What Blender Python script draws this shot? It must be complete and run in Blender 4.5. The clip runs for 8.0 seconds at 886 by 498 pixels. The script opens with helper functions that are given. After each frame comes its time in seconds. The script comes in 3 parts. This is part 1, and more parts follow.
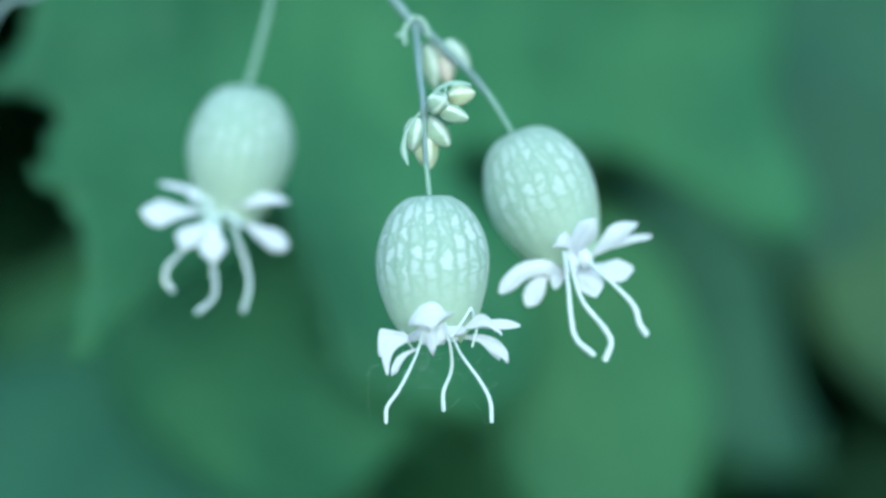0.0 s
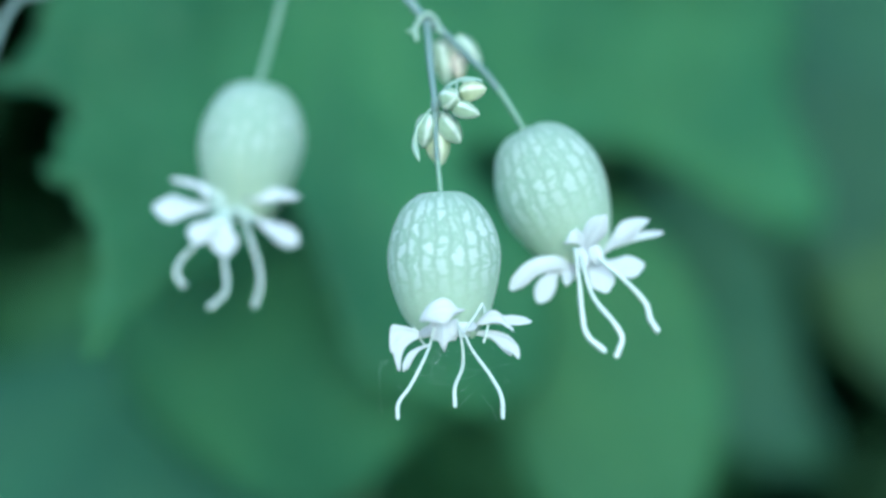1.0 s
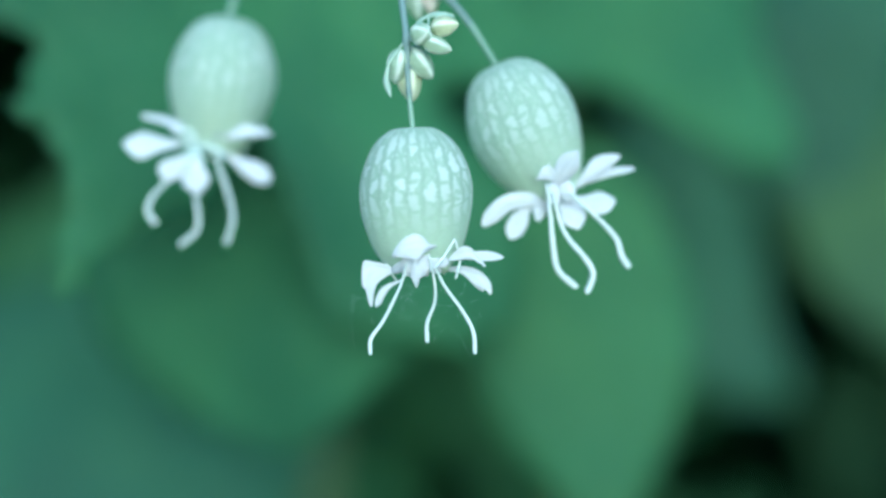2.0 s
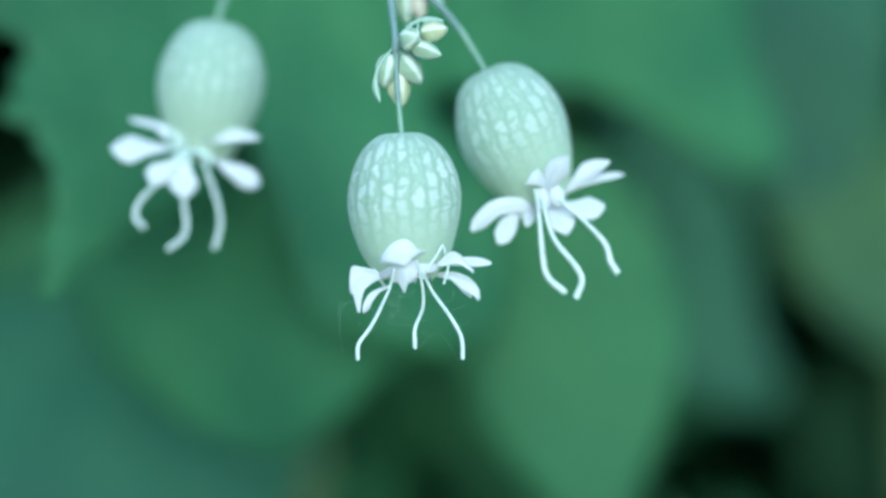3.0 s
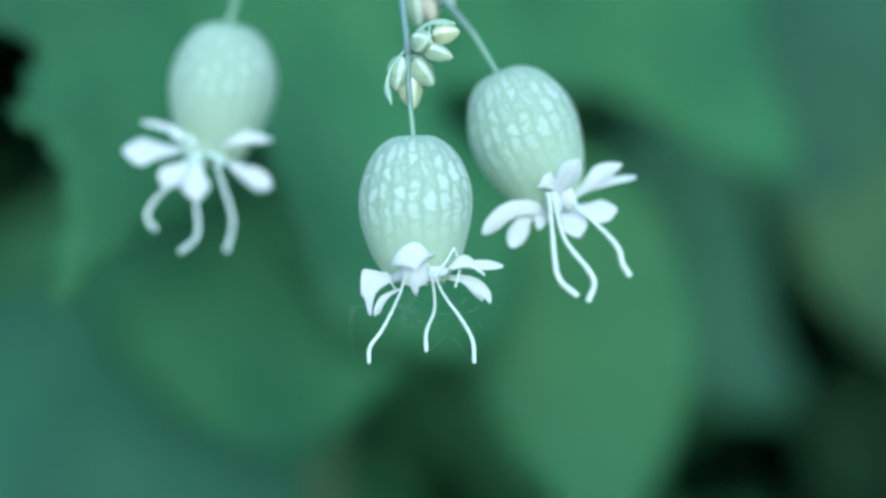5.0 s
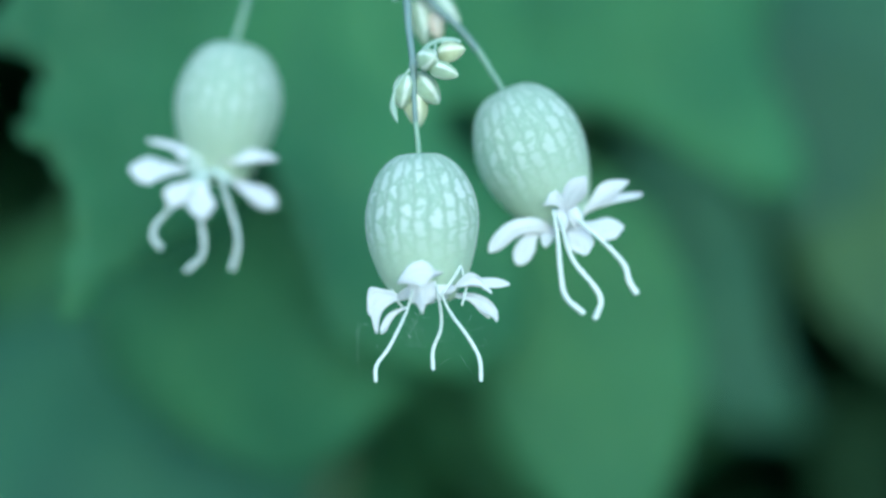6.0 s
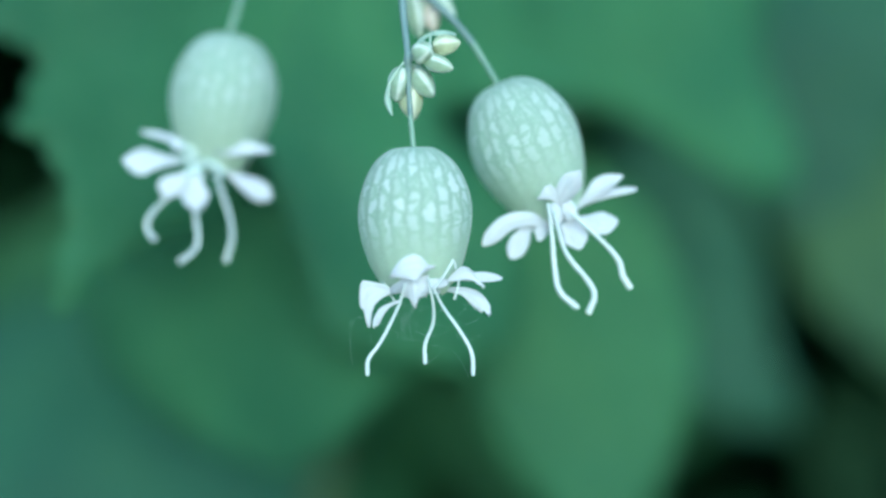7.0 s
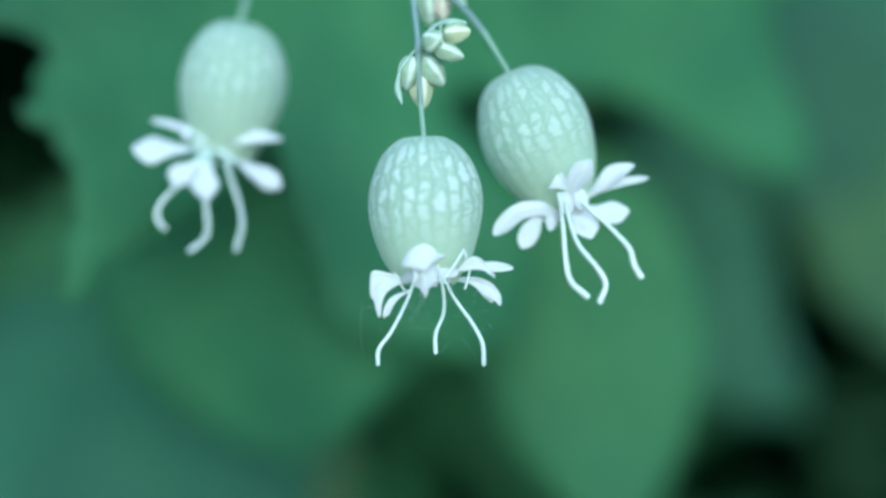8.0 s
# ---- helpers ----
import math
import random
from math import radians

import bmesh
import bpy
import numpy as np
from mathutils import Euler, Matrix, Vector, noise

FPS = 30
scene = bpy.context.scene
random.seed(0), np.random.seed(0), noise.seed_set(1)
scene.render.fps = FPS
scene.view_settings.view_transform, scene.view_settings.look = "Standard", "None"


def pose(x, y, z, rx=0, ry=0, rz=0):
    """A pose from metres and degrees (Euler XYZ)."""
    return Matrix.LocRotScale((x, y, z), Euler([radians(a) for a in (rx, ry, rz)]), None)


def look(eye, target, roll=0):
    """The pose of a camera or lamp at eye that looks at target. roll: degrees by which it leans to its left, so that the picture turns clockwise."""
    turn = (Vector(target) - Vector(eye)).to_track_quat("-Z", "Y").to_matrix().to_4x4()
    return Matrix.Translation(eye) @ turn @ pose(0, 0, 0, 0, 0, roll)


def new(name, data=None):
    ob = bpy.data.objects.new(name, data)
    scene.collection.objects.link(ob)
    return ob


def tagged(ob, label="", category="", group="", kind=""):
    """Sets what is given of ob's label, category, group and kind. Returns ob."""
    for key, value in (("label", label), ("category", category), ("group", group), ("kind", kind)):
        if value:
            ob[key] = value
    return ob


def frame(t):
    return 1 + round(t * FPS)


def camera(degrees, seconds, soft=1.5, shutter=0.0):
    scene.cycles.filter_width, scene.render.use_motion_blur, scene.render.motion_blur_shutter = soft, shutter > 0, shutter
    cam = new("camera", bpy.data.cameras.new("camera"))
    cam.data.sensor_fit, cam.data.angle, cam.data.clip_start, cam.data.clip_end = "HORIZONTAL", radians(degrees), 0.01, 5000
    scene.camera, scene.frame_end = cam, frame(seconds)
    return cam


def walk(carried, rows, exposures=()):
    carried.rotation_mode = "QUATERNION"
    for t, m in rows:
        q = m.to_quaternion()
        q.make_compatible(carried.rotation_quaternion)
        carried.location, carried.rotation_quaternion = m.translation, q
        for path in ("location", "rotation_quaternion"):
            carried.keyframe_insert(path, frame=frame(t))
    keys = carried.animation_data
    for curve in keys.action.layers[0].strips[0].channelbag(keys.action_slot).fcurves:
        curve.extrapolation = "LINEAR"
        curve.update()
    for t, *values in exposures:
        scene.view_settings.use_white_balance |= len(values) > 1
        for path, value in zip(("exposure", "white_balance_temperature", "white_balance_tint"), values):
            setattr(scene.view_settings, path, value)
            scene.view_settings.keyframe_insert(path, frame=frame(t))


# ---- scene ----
from mathutils import geometry

# A macro view of nodding bladder campion flowers in front of broad leaves.
HEIGHT = 0.5  # height of the flowers over the ground
cam = camera(38.0, 8.0, soft=2.9, shutter=0.5)
cam.data.dof.use_dof = True
cam.data.dof.focus_distance = 0.1285
cam.data.dof.aperture_fstop = 4.5
walk(cam, [
    (0, pose(0, -0.13100, 0.5, 90.000, -0.000, 0.000)),
    (0.1, pose(0, -0.13097, 0.5, 89.979, -0.010, -0.027)),
    (0.2, pose(0, -0.13095, 0.5, 90.031, -0.021, -0.078)),
    (0.3, pose(0, -0.13092, 0.5, 89.879, -0.031, -0.079)),
    (0.4, pose(0, -0.13090, 0.5, 89.930, -0.041, -0.003)),
    (0.5, pose(0, -0.13087, 0.5, 90.263, -0.051, 0.012)),
    (0.6, pose(0, -0.13091, 0.5, 90.336, -0.045, 0.048)),
    (0.7, pose(0, -0.13095, 0.5, 90.132, -0.039, 0.099)),
    (0.8, pose(0, -0.13099, 0.5, 89.878, -0.032, 0.353)),
    (0.9, pose(0, -0.13103, 0.5, 89.851, -0.026, 0.556)),
    (1, pose(0, -0.13107, 0.5, 89.823, -0.019, 0.498)),
    (1.1, pose(0, -0.13114, 0.5, 89.596, 0.011, 0.481)),
    (1.2, pose(0, -0.13121, 0.5, 89.417, 0.042, 0.229)),
    (1.3, pose(0, -0.13129, 0.5, 89.237, 0.072, 0.001)),
    (1.4, pose(0, -0.13136, 0.5, 88.957, 0.103, -0.149)),
    (1.5, pose(0, -0.13143, 0.5, 88.642, 0.133, -0.343)),
    (1.6, pose(0, -0.13140, 0.5, 88.146, 0.110, -0.425)),
    (1.7, pose(0, -0.13136, 0.5, 87.415, 0.088, -0.551)),
    (1.95, pose(0, -0.13128, 0.5, 86.989, 0.031, -0.732)),
    (2.8, pose(0, -0.13099, 0.5, 86.924, -0.163, -0.926)),
    (2.9, pose(0, -0.13095, 0.5, 87.052, -0.186, -1.054)),
    (3, pose(0, -0.13092, 0.5, 87.221, -0.209, -1.251)),
    (3.1, pose(0, -0.13084, 0.5, 87.284, -0.235, -1.362)),
    (3.2, pose(0, -0.13075, 0.5, 87.462, -0.262, -1.313)),
    (3.3, pose(0, -0.13067, 0.5, 87.566, -0.289, -1.340)),
    (3.4, pose(0, -0.13058, 0.5, 87.518, -0.315, -1.367)),
    (3.5, pose(0, -0.13050, 0.5, 87.390, -0.342, -1.433)),
    (3.6, pose(0, -0.13046, 0.5, 87.497, -0.336, -1.444)),
    (3.7, pose(0, -0.13042, 0.5, 87.674, -0.329, -1.544)),
    (3.8, pose(0, -0.13037, 0.5, 87.625, -0.323, -1.544)),
    (3.9, pose(0, -0.13033, 0.5, 87.448, -0.317, -1.467)),
    (4, pose(0, -0.13029, 0.5, 87.401, -0.311, -1.257)),
    (4.1, pose(0, -0.13032, 0.5, 87.419, -0.298, -0.985)),
    (4.2, pose(0, -0.13035, 0.5, 87.240, -0.284, -0.731)),
    (5.3, pose(0, -0.13070, 0.5, 87.508, -0.137, -0.795)),
    (5.4, pose(0, -0.13073, 0.5, 87.709, -0.124, -0.997)),
    (5.5, pose(0, -0.13076, 0.5, 87.867, -0.111, -0.916)),
    (5.6, pose(0, -0.13068, 0.5, 87.911, -0.098, -0.767)),
    (5.7, pose(0, -0.13060, 0.5, 87.912, -0.085, -0.639)),
    (5.8, pose(0, -0.13052, 0.5, 88.090, -0.072, -0.612)),
    (5.9, pose(0, -0.13044, 0.5, 88.243, -0.059, -0.560)),
    (6, pose(0, -0.13035, 0.5, 88.134, -0.046, -0.463)),
    (6.1, pose(0, -0.13034, 0.5, 88.042, -0.069, -0.357)),
    (6.2, pose(0, -0.13033, 0.5, 87.941, -0.092, -0.181)),
    (6.3, pose(0, -0.13033, 0.5, 87.967, -0.115, -0.183)),
    (6.4, pose(0, -0.13032, 0.5, 88.145, -0.138, -0.362)),
    (6.5, pose(0, -0.13031, 0.5, 88.165, -0.161, -0.453)),
    (6.6, pose(0, -0.13028, 0.5, 88.021, -0.219, -0.419)),
    (6.7, pose(0, -0.13025, 0.5, 87.997, -0.276, -0.398)),
    (6.8, pose(0, -0.13023, 0.5, 87.924, -0.334, -0.529)),
    (6.9, pose(0, -0.13020, 0.5, 87.927, -0.392, -0.737)),
    (7, pose(0, -0.13017, 0.5, 87.845, -0.450, -0.732)),
    (7.1, pose(0, -0.13016, 0.5, 87.876, -0.413, -0.536)),
    (7.2, pose(0, -0.13015, 0.5, 87.850, -0.376, -0.482)),
    (7.3, pose(0, -0.13013, 0.5, 87.647, -0.340, -0.505)),
    (7.4, pose(0, -0.13012, 0.5, 87.623, -0.303, -0.654)),
    (7.5, pose(0, -0.13011, 0.5, 87.552, -0.266, -0.762)),
    (7.6, pose(0, -0.13003, 0.5, 87.575, -0.293, -0.881)),
    (7.7, pose(0, -0.12995, 0.5, 87.474, -0.320, -0.579)),
    (7.8, pose(0, -0.12987, 0.5, 87.400, -0.347, -0.480)),
    (7.9, pose(0, -0.12980, 0.5, 87.477, -0.375, -0.381)),
    (8, pose(0, -0.12972, 0.5, 87.361, -0.402, -0.269)),
], exposures=[(0.0, 1.08, 4940, -6), (4.0, 1.04, 4940, -6), (8.0, 1.0, 4940, -6)])

# ---- light: open shade under a soft sky ----
world = bpy.data.worlds.new("sky")
scene.world = world
world.use_nodes = True
sky = world.node_tree.nodes.new("ShaderNodeTexSky")
sky.sky_type = "NISHITA"
sky.sun_disc = False
sky.sun_elevation, sky.sun_rotation = radians(23), radians(172)
world.node_tree.nodes["Background"].inputs["Strength"].default_value = 0.15
world.node_tree.links.new(sky.outputs["Color"], world.node_tree.nodes["Background"].inputs["Color"])
sun_data = bpy.data.lights.new("sun", "SUN")
sun_data.energy, sun_data.angle, sun_data.color = 1.3, radians(50), (1.0, 0.97, 0.93)
sun = new("sun", sun_data)
sun.matrix_world = look((0.8, -6.0, 2.6), (0, 0, 0))


# ---- materials ----
def material(name):
    m = bpy.data.materials.new(name)
    m.use_nodes = True
    t = m.node_tree
    return m, t, t.nodes["Principled BSDF"]


def node(t, kind, **settings):
    n = t.nodes.new(kind)
    for key, value in settings.items():
        if key in n.inputs:
            n.inputs[key].default_value = value
    return n


def ramp(t, source, stops):
    n = t.nodes.new("ShaderNodeValToRGB")
    while len(n.color_ramp.elements) < len(stops):
        n.color_ramp.elements.new(0.5)
    for e, (at, c) in zip(n.color_ramp.elements, stops):
        e.position = at
        e.color = (*c, 1) if len(c) == 3 else c
    t.links.new(source, n.inputs["Fac"])
    return n.outputs["Color"]


def grey(v):
    return (v, v, v)


def mixed(t, factor, a, b, blend="MIX"):
    n = t.nodes.new("ShaderNodeMix")
    n.data_type, n.blend_type = "RGBA", blend
    for socket, value in ((n.inputs[0], factor), (n.inputs[6], a), (n.inputs[7], b)):
        if isinstance(value, (int, float)):
            socket.default_value = value
        elif isinstance(value, tuple):
            socket.default_value = (*value, 1)
        else:
            t.links.new(value, socket)
    return n.outputs[2]


def bumped(t, bsdf, height, strength, distance):
    n = node(t, "ShaderNodeBump", Strength=strength, Distance=distance)
    t.links.new(height, n.inputs["Height"])
    t.links.new(n.outputs["Normal"], bsdf.inputs["Normal"])


def thin(t, bsdf, colour, share):
    """Thin plant tissue: part of the light passes through it."""
    tr = node(t, "ShaderNodeBsdfTranslucent")
    if isinstance(colour, tuple):
        tr.inputs["Color"].default_value = (*colour, 1)
    else:
        t.links.new(colour, tr.inputs["Color"])
    mx = node(t, "ShaderNodeMixShader", Fac=share)
    t.links.new(bsdf.outputs["BSDF"], mx.inputs[1])
    t.links.new(tr.outputs["BSDF"], mx.inputs[2])
    t.links.new(mx.outputs["Shader"], t.nodes["Material Output"].inputs["Surface"])


def maths(t, operation, a, b=None, c=None):
    n = t.nodes.new("ShaderNodeMath")
    n.operation = operation
    for socket, value in zip(n.inputs, (a, b, c)):
        if value is None:
            continue
        if isinstance(value, (int, float)):
            socket.default_value = value
        else:
            t.links.new(value, socket)
    return n.outputs["Value"]


def petal_material():
    """White petals: faint lengthwise veins, slight mottling, thin enough to glow."""
    m, t, b = material("petal_white")
    co = node(t, "ShaderNodeTexCoord")
    uv = node(t, "ShaderNodeUVMap")
    stretch = node(t, "ShaderNodeMapping", Scale=(14.0, 1.6, 1.0))
    t.links.new(uv.outputs["UV"], stretch.inputs["Vector"])
    veins = node(t, "ShaderNodeTexNoise", Scale=1.0, Detail=3.0, Roughness=0.6)
    t.links.new(stretch.outputs["Vector"], veins.inputs["Vector"])
    fine = node(t, "ShaderNodeTexNoise", Scale=2600.0, Detail=3.0)
    t.links.new(co.outputs["Object"], fine.inputs["Vector"])
    w = node(t, "ShaderNodeTexNoise", Scale=320.0, Detail=3.0)
    t.links.new(co.outputs["Object"], w.inputs["Vector"])
    c = ramp(t, w.outputs["Fac"], [(0.3, (0.75, 0.78, 0.80)), (0.7, (0.82, 0.85, 0.86))])
    c = mixed(t, 1.0, c, ramp(t, veins.outputs["Fac"], [(0.36, grey(0.86)), (0.5, grey(1.0))]), "MULTIPLY")
    t.links.new(c, b.inputs["Base Color"])
    b.inputs["Roughness"].default_value = 0.65
    b.inputs["Specular IOR Level"].default_value = 0.2
    relief = maths(t, "MULTIPLY_ADD", fine.outputs["Fac"], 0.25, veins.outputs["Fac"])
    bumped(t, b, relief, 0.45, 0.0001)
    thin(t, b, c, 0.48)
    return m


def calyx_material(contrast):
    """Pale green inflated calyx: ribs down its length, cross veins between them, and milky cells in the net."""
    m, t, b = material("calyx_green")
    uv = node(t, "ShaderNodeUVMap")
    sep = node(t, "ShaderNodeSeparateXYZ")
    t.links.new(uv.outputs["UV"], sep.inputs["Vector"])
    # about twenty ribs, slightly wavy
    wob = node(t, "ShaderNodeTexNoise", Scale=11.0, Detail=3.0, Roughness=0.6)
    t.links.new(uv.outputs["UV"], wob.inputs["Vector"])
    across = maths(t, "MULTIPLY_ADD", maths(t, "ADD", wob.outputs["Fac"], -0.5), 0.035, sep.outputs["X"])
    columns = maths(t, "MULTIPLY", across, 23.0)
    ex = maths(t, "MULTIPLY_ADD", maths(t, "FRACT", columns), 2.0, -1.0)
    # cross veins close the space between the ribs into long cells
    shift = t.nodes.new("ShaderNodeTexWhiteNoise")
    shift.noise_dimensions = "1D"
    t.links.new(maths(t, "FLOOR", columns), shift.inputs["W"])
    rows = maths(t, "MULTIPLY_ADD", sep.outputs["Y"], 8.2, maths(t, "MULTIPLY", shift.outputs["Value"], 5.0))
    rows = maths(t, "MULTIPLY_ADD", wob.outputs["Fac"], 1.6, rows)
    both = t.nodes.new("ShaderNodeCombineXYZ")
    t.links.new(columns, both.inputs["X"])
    t.links.new(rows, both.inputs["Y"])
    net = node(t, "ShaderNodeTexVoronoi", Scale=1.0, Randomness=0.8)
    net.feature, net.voronoi_dimensions = "DISTANCE_TO_EDGE", "2D"
    t.links.new(both.outputs["Vector"], net.inputs["Vector"])
    cell = node(t, "ShaderNodeTexVoronoi", Scale=1.0, Randomness=0.8)
    cell.voronoi_dimensions = "2D"
    t.links.new(both.outputs["Vector"], cell.inputs["Vector"])
    cell_id = node(t, "ShaderNodeSeparateXYZ")
    t.links.new(cell.outputs["Color"], cell_id.inputs["Vector"])
    patch = ramp(t, cell_id.outputs["X"], [(0.0, grey(0.35)), (0.4, grey(0.75)), (1.0, grey(1.0))])
    rag = node(t, "ShaderNodeTexNoise", Scale=40.0, Detail=4.0)
    t.links.new(uv.outputs["UV"], rag.inputs["Vector"])
    rib_gap = maths(t, "MULTIPLY_ADD", maths(t, "ABSOLUTE", ex), -0.5, 0.5)
    inside = maths(t, "SMOOTH_MIN", net.outputs["Distance"], rib_gap, 0.12)
    inside = maths(t, "ADD", inside, maths(t, "MULTIPLY_ADD", rag.outputs["Fac"], 0.34, -0.17))
    inside = maths(t, "ADD", inside, maths(t, "MULTIPLY", cell_id.outputs["Y"], -0.07))
    cells = ramp(t, inside, [(0.03, grey(0.0)), (0.11, grey(0.5)), (0.2, grey(1.0))])
    fade = ramp(t, sep.outputs["Y"], [(0.0, grey(0.25)), (0.1, grey(0.75)), (0.3, grey(1.0)), (0.5, grey(0.9)), (0.64, grey(0.35)), (0.78, grey(0.0))])
    k = mixed(t, 1.0, cells, patch, "MULTIPLY")
    k = mixed(t, 1.0, k, fade, "MULTIPLY")
    k = mixed(t, 1.0, k, grey(contrast), "MULTIPLY")
    # naturally paler green below, lightened further to offset shade on the underside
    body = ramp(t, sep.outputs["Y"], [(0.0, (0.42, 0.56, 0.45)), (0.5, (0.46, 0.61, 0.47)), (1.0, (0.62, 0.75, 0.57))])
    rib = ramp(t, maths(t, "ABSOLUTE", ex), [(0.5, grey(1.0)), (1.0, grey(0.9))])
    rib = mixed(t, mixed(t, 1.0, fade, grey(contrast), "MULTIPLY"), grey(1.0), rib)
    body = mixed(t, 1.0, body, rib, "MULTIPLY")
    grain = node(t, "ShaderNodeTexNoise", Scale=60.0, Detail=3.0)
    t.links.new(uv.outputs["UV"], grain.inputs["Vector"])
    body = mixed(t, 1.0, body, ramp(t, grain.outputs["Fac"], [(0.3, grey(0.93)), (0.7, grey(1.04))]), "MULTIPLY")
    c = mixed(t, k, body, (0.76, 0.83, 0.80))
    t.links.new(c, b.inputs["Base Color"])
    b.inputs["Roughness"].default_value = 0.75
    b.inputs["Specular IOR Level"].default_value = 0.15
    b.inputs["Sheen Weight"].default_value = 0.3
    b.inputs["Sheen Roughness"].default_value = 0.4
    bumped(t, b, cells, 0.2 * contrast, 0.0001)
    thin(t, b, c, 0.45)
    return m


def stem_material(name, a, b_):
    m, t, b = material(name)
    co = node(t, "ShaderNodeTexCoord")
    n = node(t, "ShaderNodeTexNoise", Scale=150.0, Detail=4.0)
    t.links.new(co.outputs["Object"], n.inputs["Vector"])
    t.links.new(ramp(t, n.outputs["Fac"], [(0.3, a), (0.7, b_)]), b.inputs["Base Color"])
    b.inputs["Roughness"].default_value = 0.6
    fine = node(t, "ShaderNodeTexNoise", Scale=2500.0)
    t.links.new(co.outputs["Object"], fine.inputs["Vector"])
    bumped(t, b, fine.outputs["Fac"], 0.2, 0.0001)
    return m


def bud_material(name, panel, edge):
    """Buds: green panels between pale keels."""
    m, t, b = material(name)
    uv = node(t, "ShaderNodeUVMap")
    sep = node(t, "ShaderNodeSeparateXYZ")
    t.links.new(uv.outputs["UV"], sep.inputs["Vector"])
    fold = t.nodes.new("ShaderNodeMath")
    fold.operation = "PINGPONG"
    fold.inputs[1].default_value = 0.125
    t.links.new(sep.outputs["X"], fold.inputs[0])
    stripe = ramp(t, fold.outputs["Value"], [(0.025, edge), (0.055, panel)])
    n = node(t, "ShaderNodeTexNoise", Scale=1400.0, Detail=4.0)
    co = node(t, "ShaderNodeTexCoord")
    t.links.new(co.outputs["Object"], n.inputs["Vector"])
    c = mixed(t, 1.0, stripe, ramp(t, n.outputs["Fac"], [(0.3, grey(0.85)), (0.7, grey(1.1))]), "MULTIPLY")
    c = mixed(t, ramp(t, sep.outputs["Y"], [(0.75, grey(0.0)), (1.0, grey(0.5))]), c, edge)
    t.links.new(c, b.inputs["Base Color"])
    b.inputs["Roughness"].default_value = 0.5
    bumped(t, b, n.outputs["Fac"], 0.2, 0.0001)
    thin(t, b, c, 0.2)
    return m


def leaf_material(name, low, high, through_share=0.3):
    """Leaf green with veins along the blade's own lines, mottling, and a random shift for each leaf."""
    m, t, b = material(name)
    co = node(t, "ShaderNodeTexCoord")
    n = node(t, "ShaderNodeTexNoise", Scale=45.0, Detail=6.0)
    t.links.new(co.outputs["Object"], n.inputs["Vector"])
    c = ramp(t, n.outputs["Fac"], [(0.3, low), (0.7, high)])
    big = node(t, "ShaderNodeTexNoise", Scale=14.0, Detail=2.0)
    t.links.new(co.outputs["Object"], big.inputs["Vector"])
    c = mixed(t, 1.0, c, ramp(t, big.outputs["Fac"], [(0.3, grey(0.75)), (0.7, grey(1.15))]), "MULTIPLY")
    drift = node(t, "ShaderNodeTexNoise", Scale=24.0, Detail=3.0)
    t.links.new(co.outputs["Object"], drift.inputs["Vector"])
    c = mixed(t, 1.0, c, ramp(t, drift.outputs["Fac"], [(0.35, (0.95, 0.98, 1.06)), (0.65, (1.04, 1.0, 0.92))]), "MULTIPLY")
    geo = node(t, "ShaderNodeNewGeometry")
    c = mixed(t, 1.0, c, ramp(t, geo.outputs["Random Per Island"], [(0.0, (0.75, 0.8, 0.8)), (1.0, (1.15, 1.1, 1.0))]), "MULTIPLY")
    uv = node(t, "ShaderNodeUVMap")
    v = node(t, "ShaderNodeTexVoronoi", Scale=30.0)
    v.feature = "DISTANCE_TO_EDGE"
    t.links.new(uv.outputs["UV"], v.inputs["Vector"])
    vein = ramp(t, v.outputs["Distance"], [(0.0, grey(1.0)), (0.08, grey(0.0))])
    c = mixed(t, ramp(t, v.outputs["Distance"], [(0.0, grey(0.25)), (0.06, grey(0.0))]), c, (0.14, 0.26, 0.12))
    t.links.new(c, b.inputs["Base Color"])
    b.inputs["Roughness"].default_value = 0.6
    b.inputs["Specular IOR Level"].default_value = 0.18
    bumped(t, b, vein, 0.3, 0.0005)
    thin(t, b, c, through_share)
    return m


def soil_material():
    """Unseen stony soil, pale to bounce light up, moss and short grass in patches."""
    m, t, b = material("soil")
    co = node(t, "ShaderNodeTexCoord")
    n = node(t, "ShaderNodeTexNoise", Scale=12.0, Detail=10.0)
    t.links.new(co.outputs["Object"], n.inputs["Vector"])
    bounce_soil = ramp(t, n.outputs["Fac"], [(0.3, (0.16, 0.135, 0.10)), (0.7, (0.30, 0.26, 0.20))])
    moss = ramp(t, n.outputs["Fac"], [(0.3, (0.05, 0.09, 0.03)), (0.7, (0.10, 0.15, 0.05))])
    patch = node(t, "ShaderNodeTexNoise", Scale=1.3, Detail=6.0)
    t.links.new(co.outputs["Object"], patch.inputs["Vector"])
    c = mixed(t, ramp(t, patch.outputs["Fac"], [(0.45, grey(0.0)), (0.58, grey(1.0))]), bounce_soil, moss)
    t.links.new(c, b.inputs["Base Color"])
    b.inputs["Roughness"].default_value = 0.95
    bumped(t, b, n.outputs["Fac"], 0.6, 0.02)
    return m


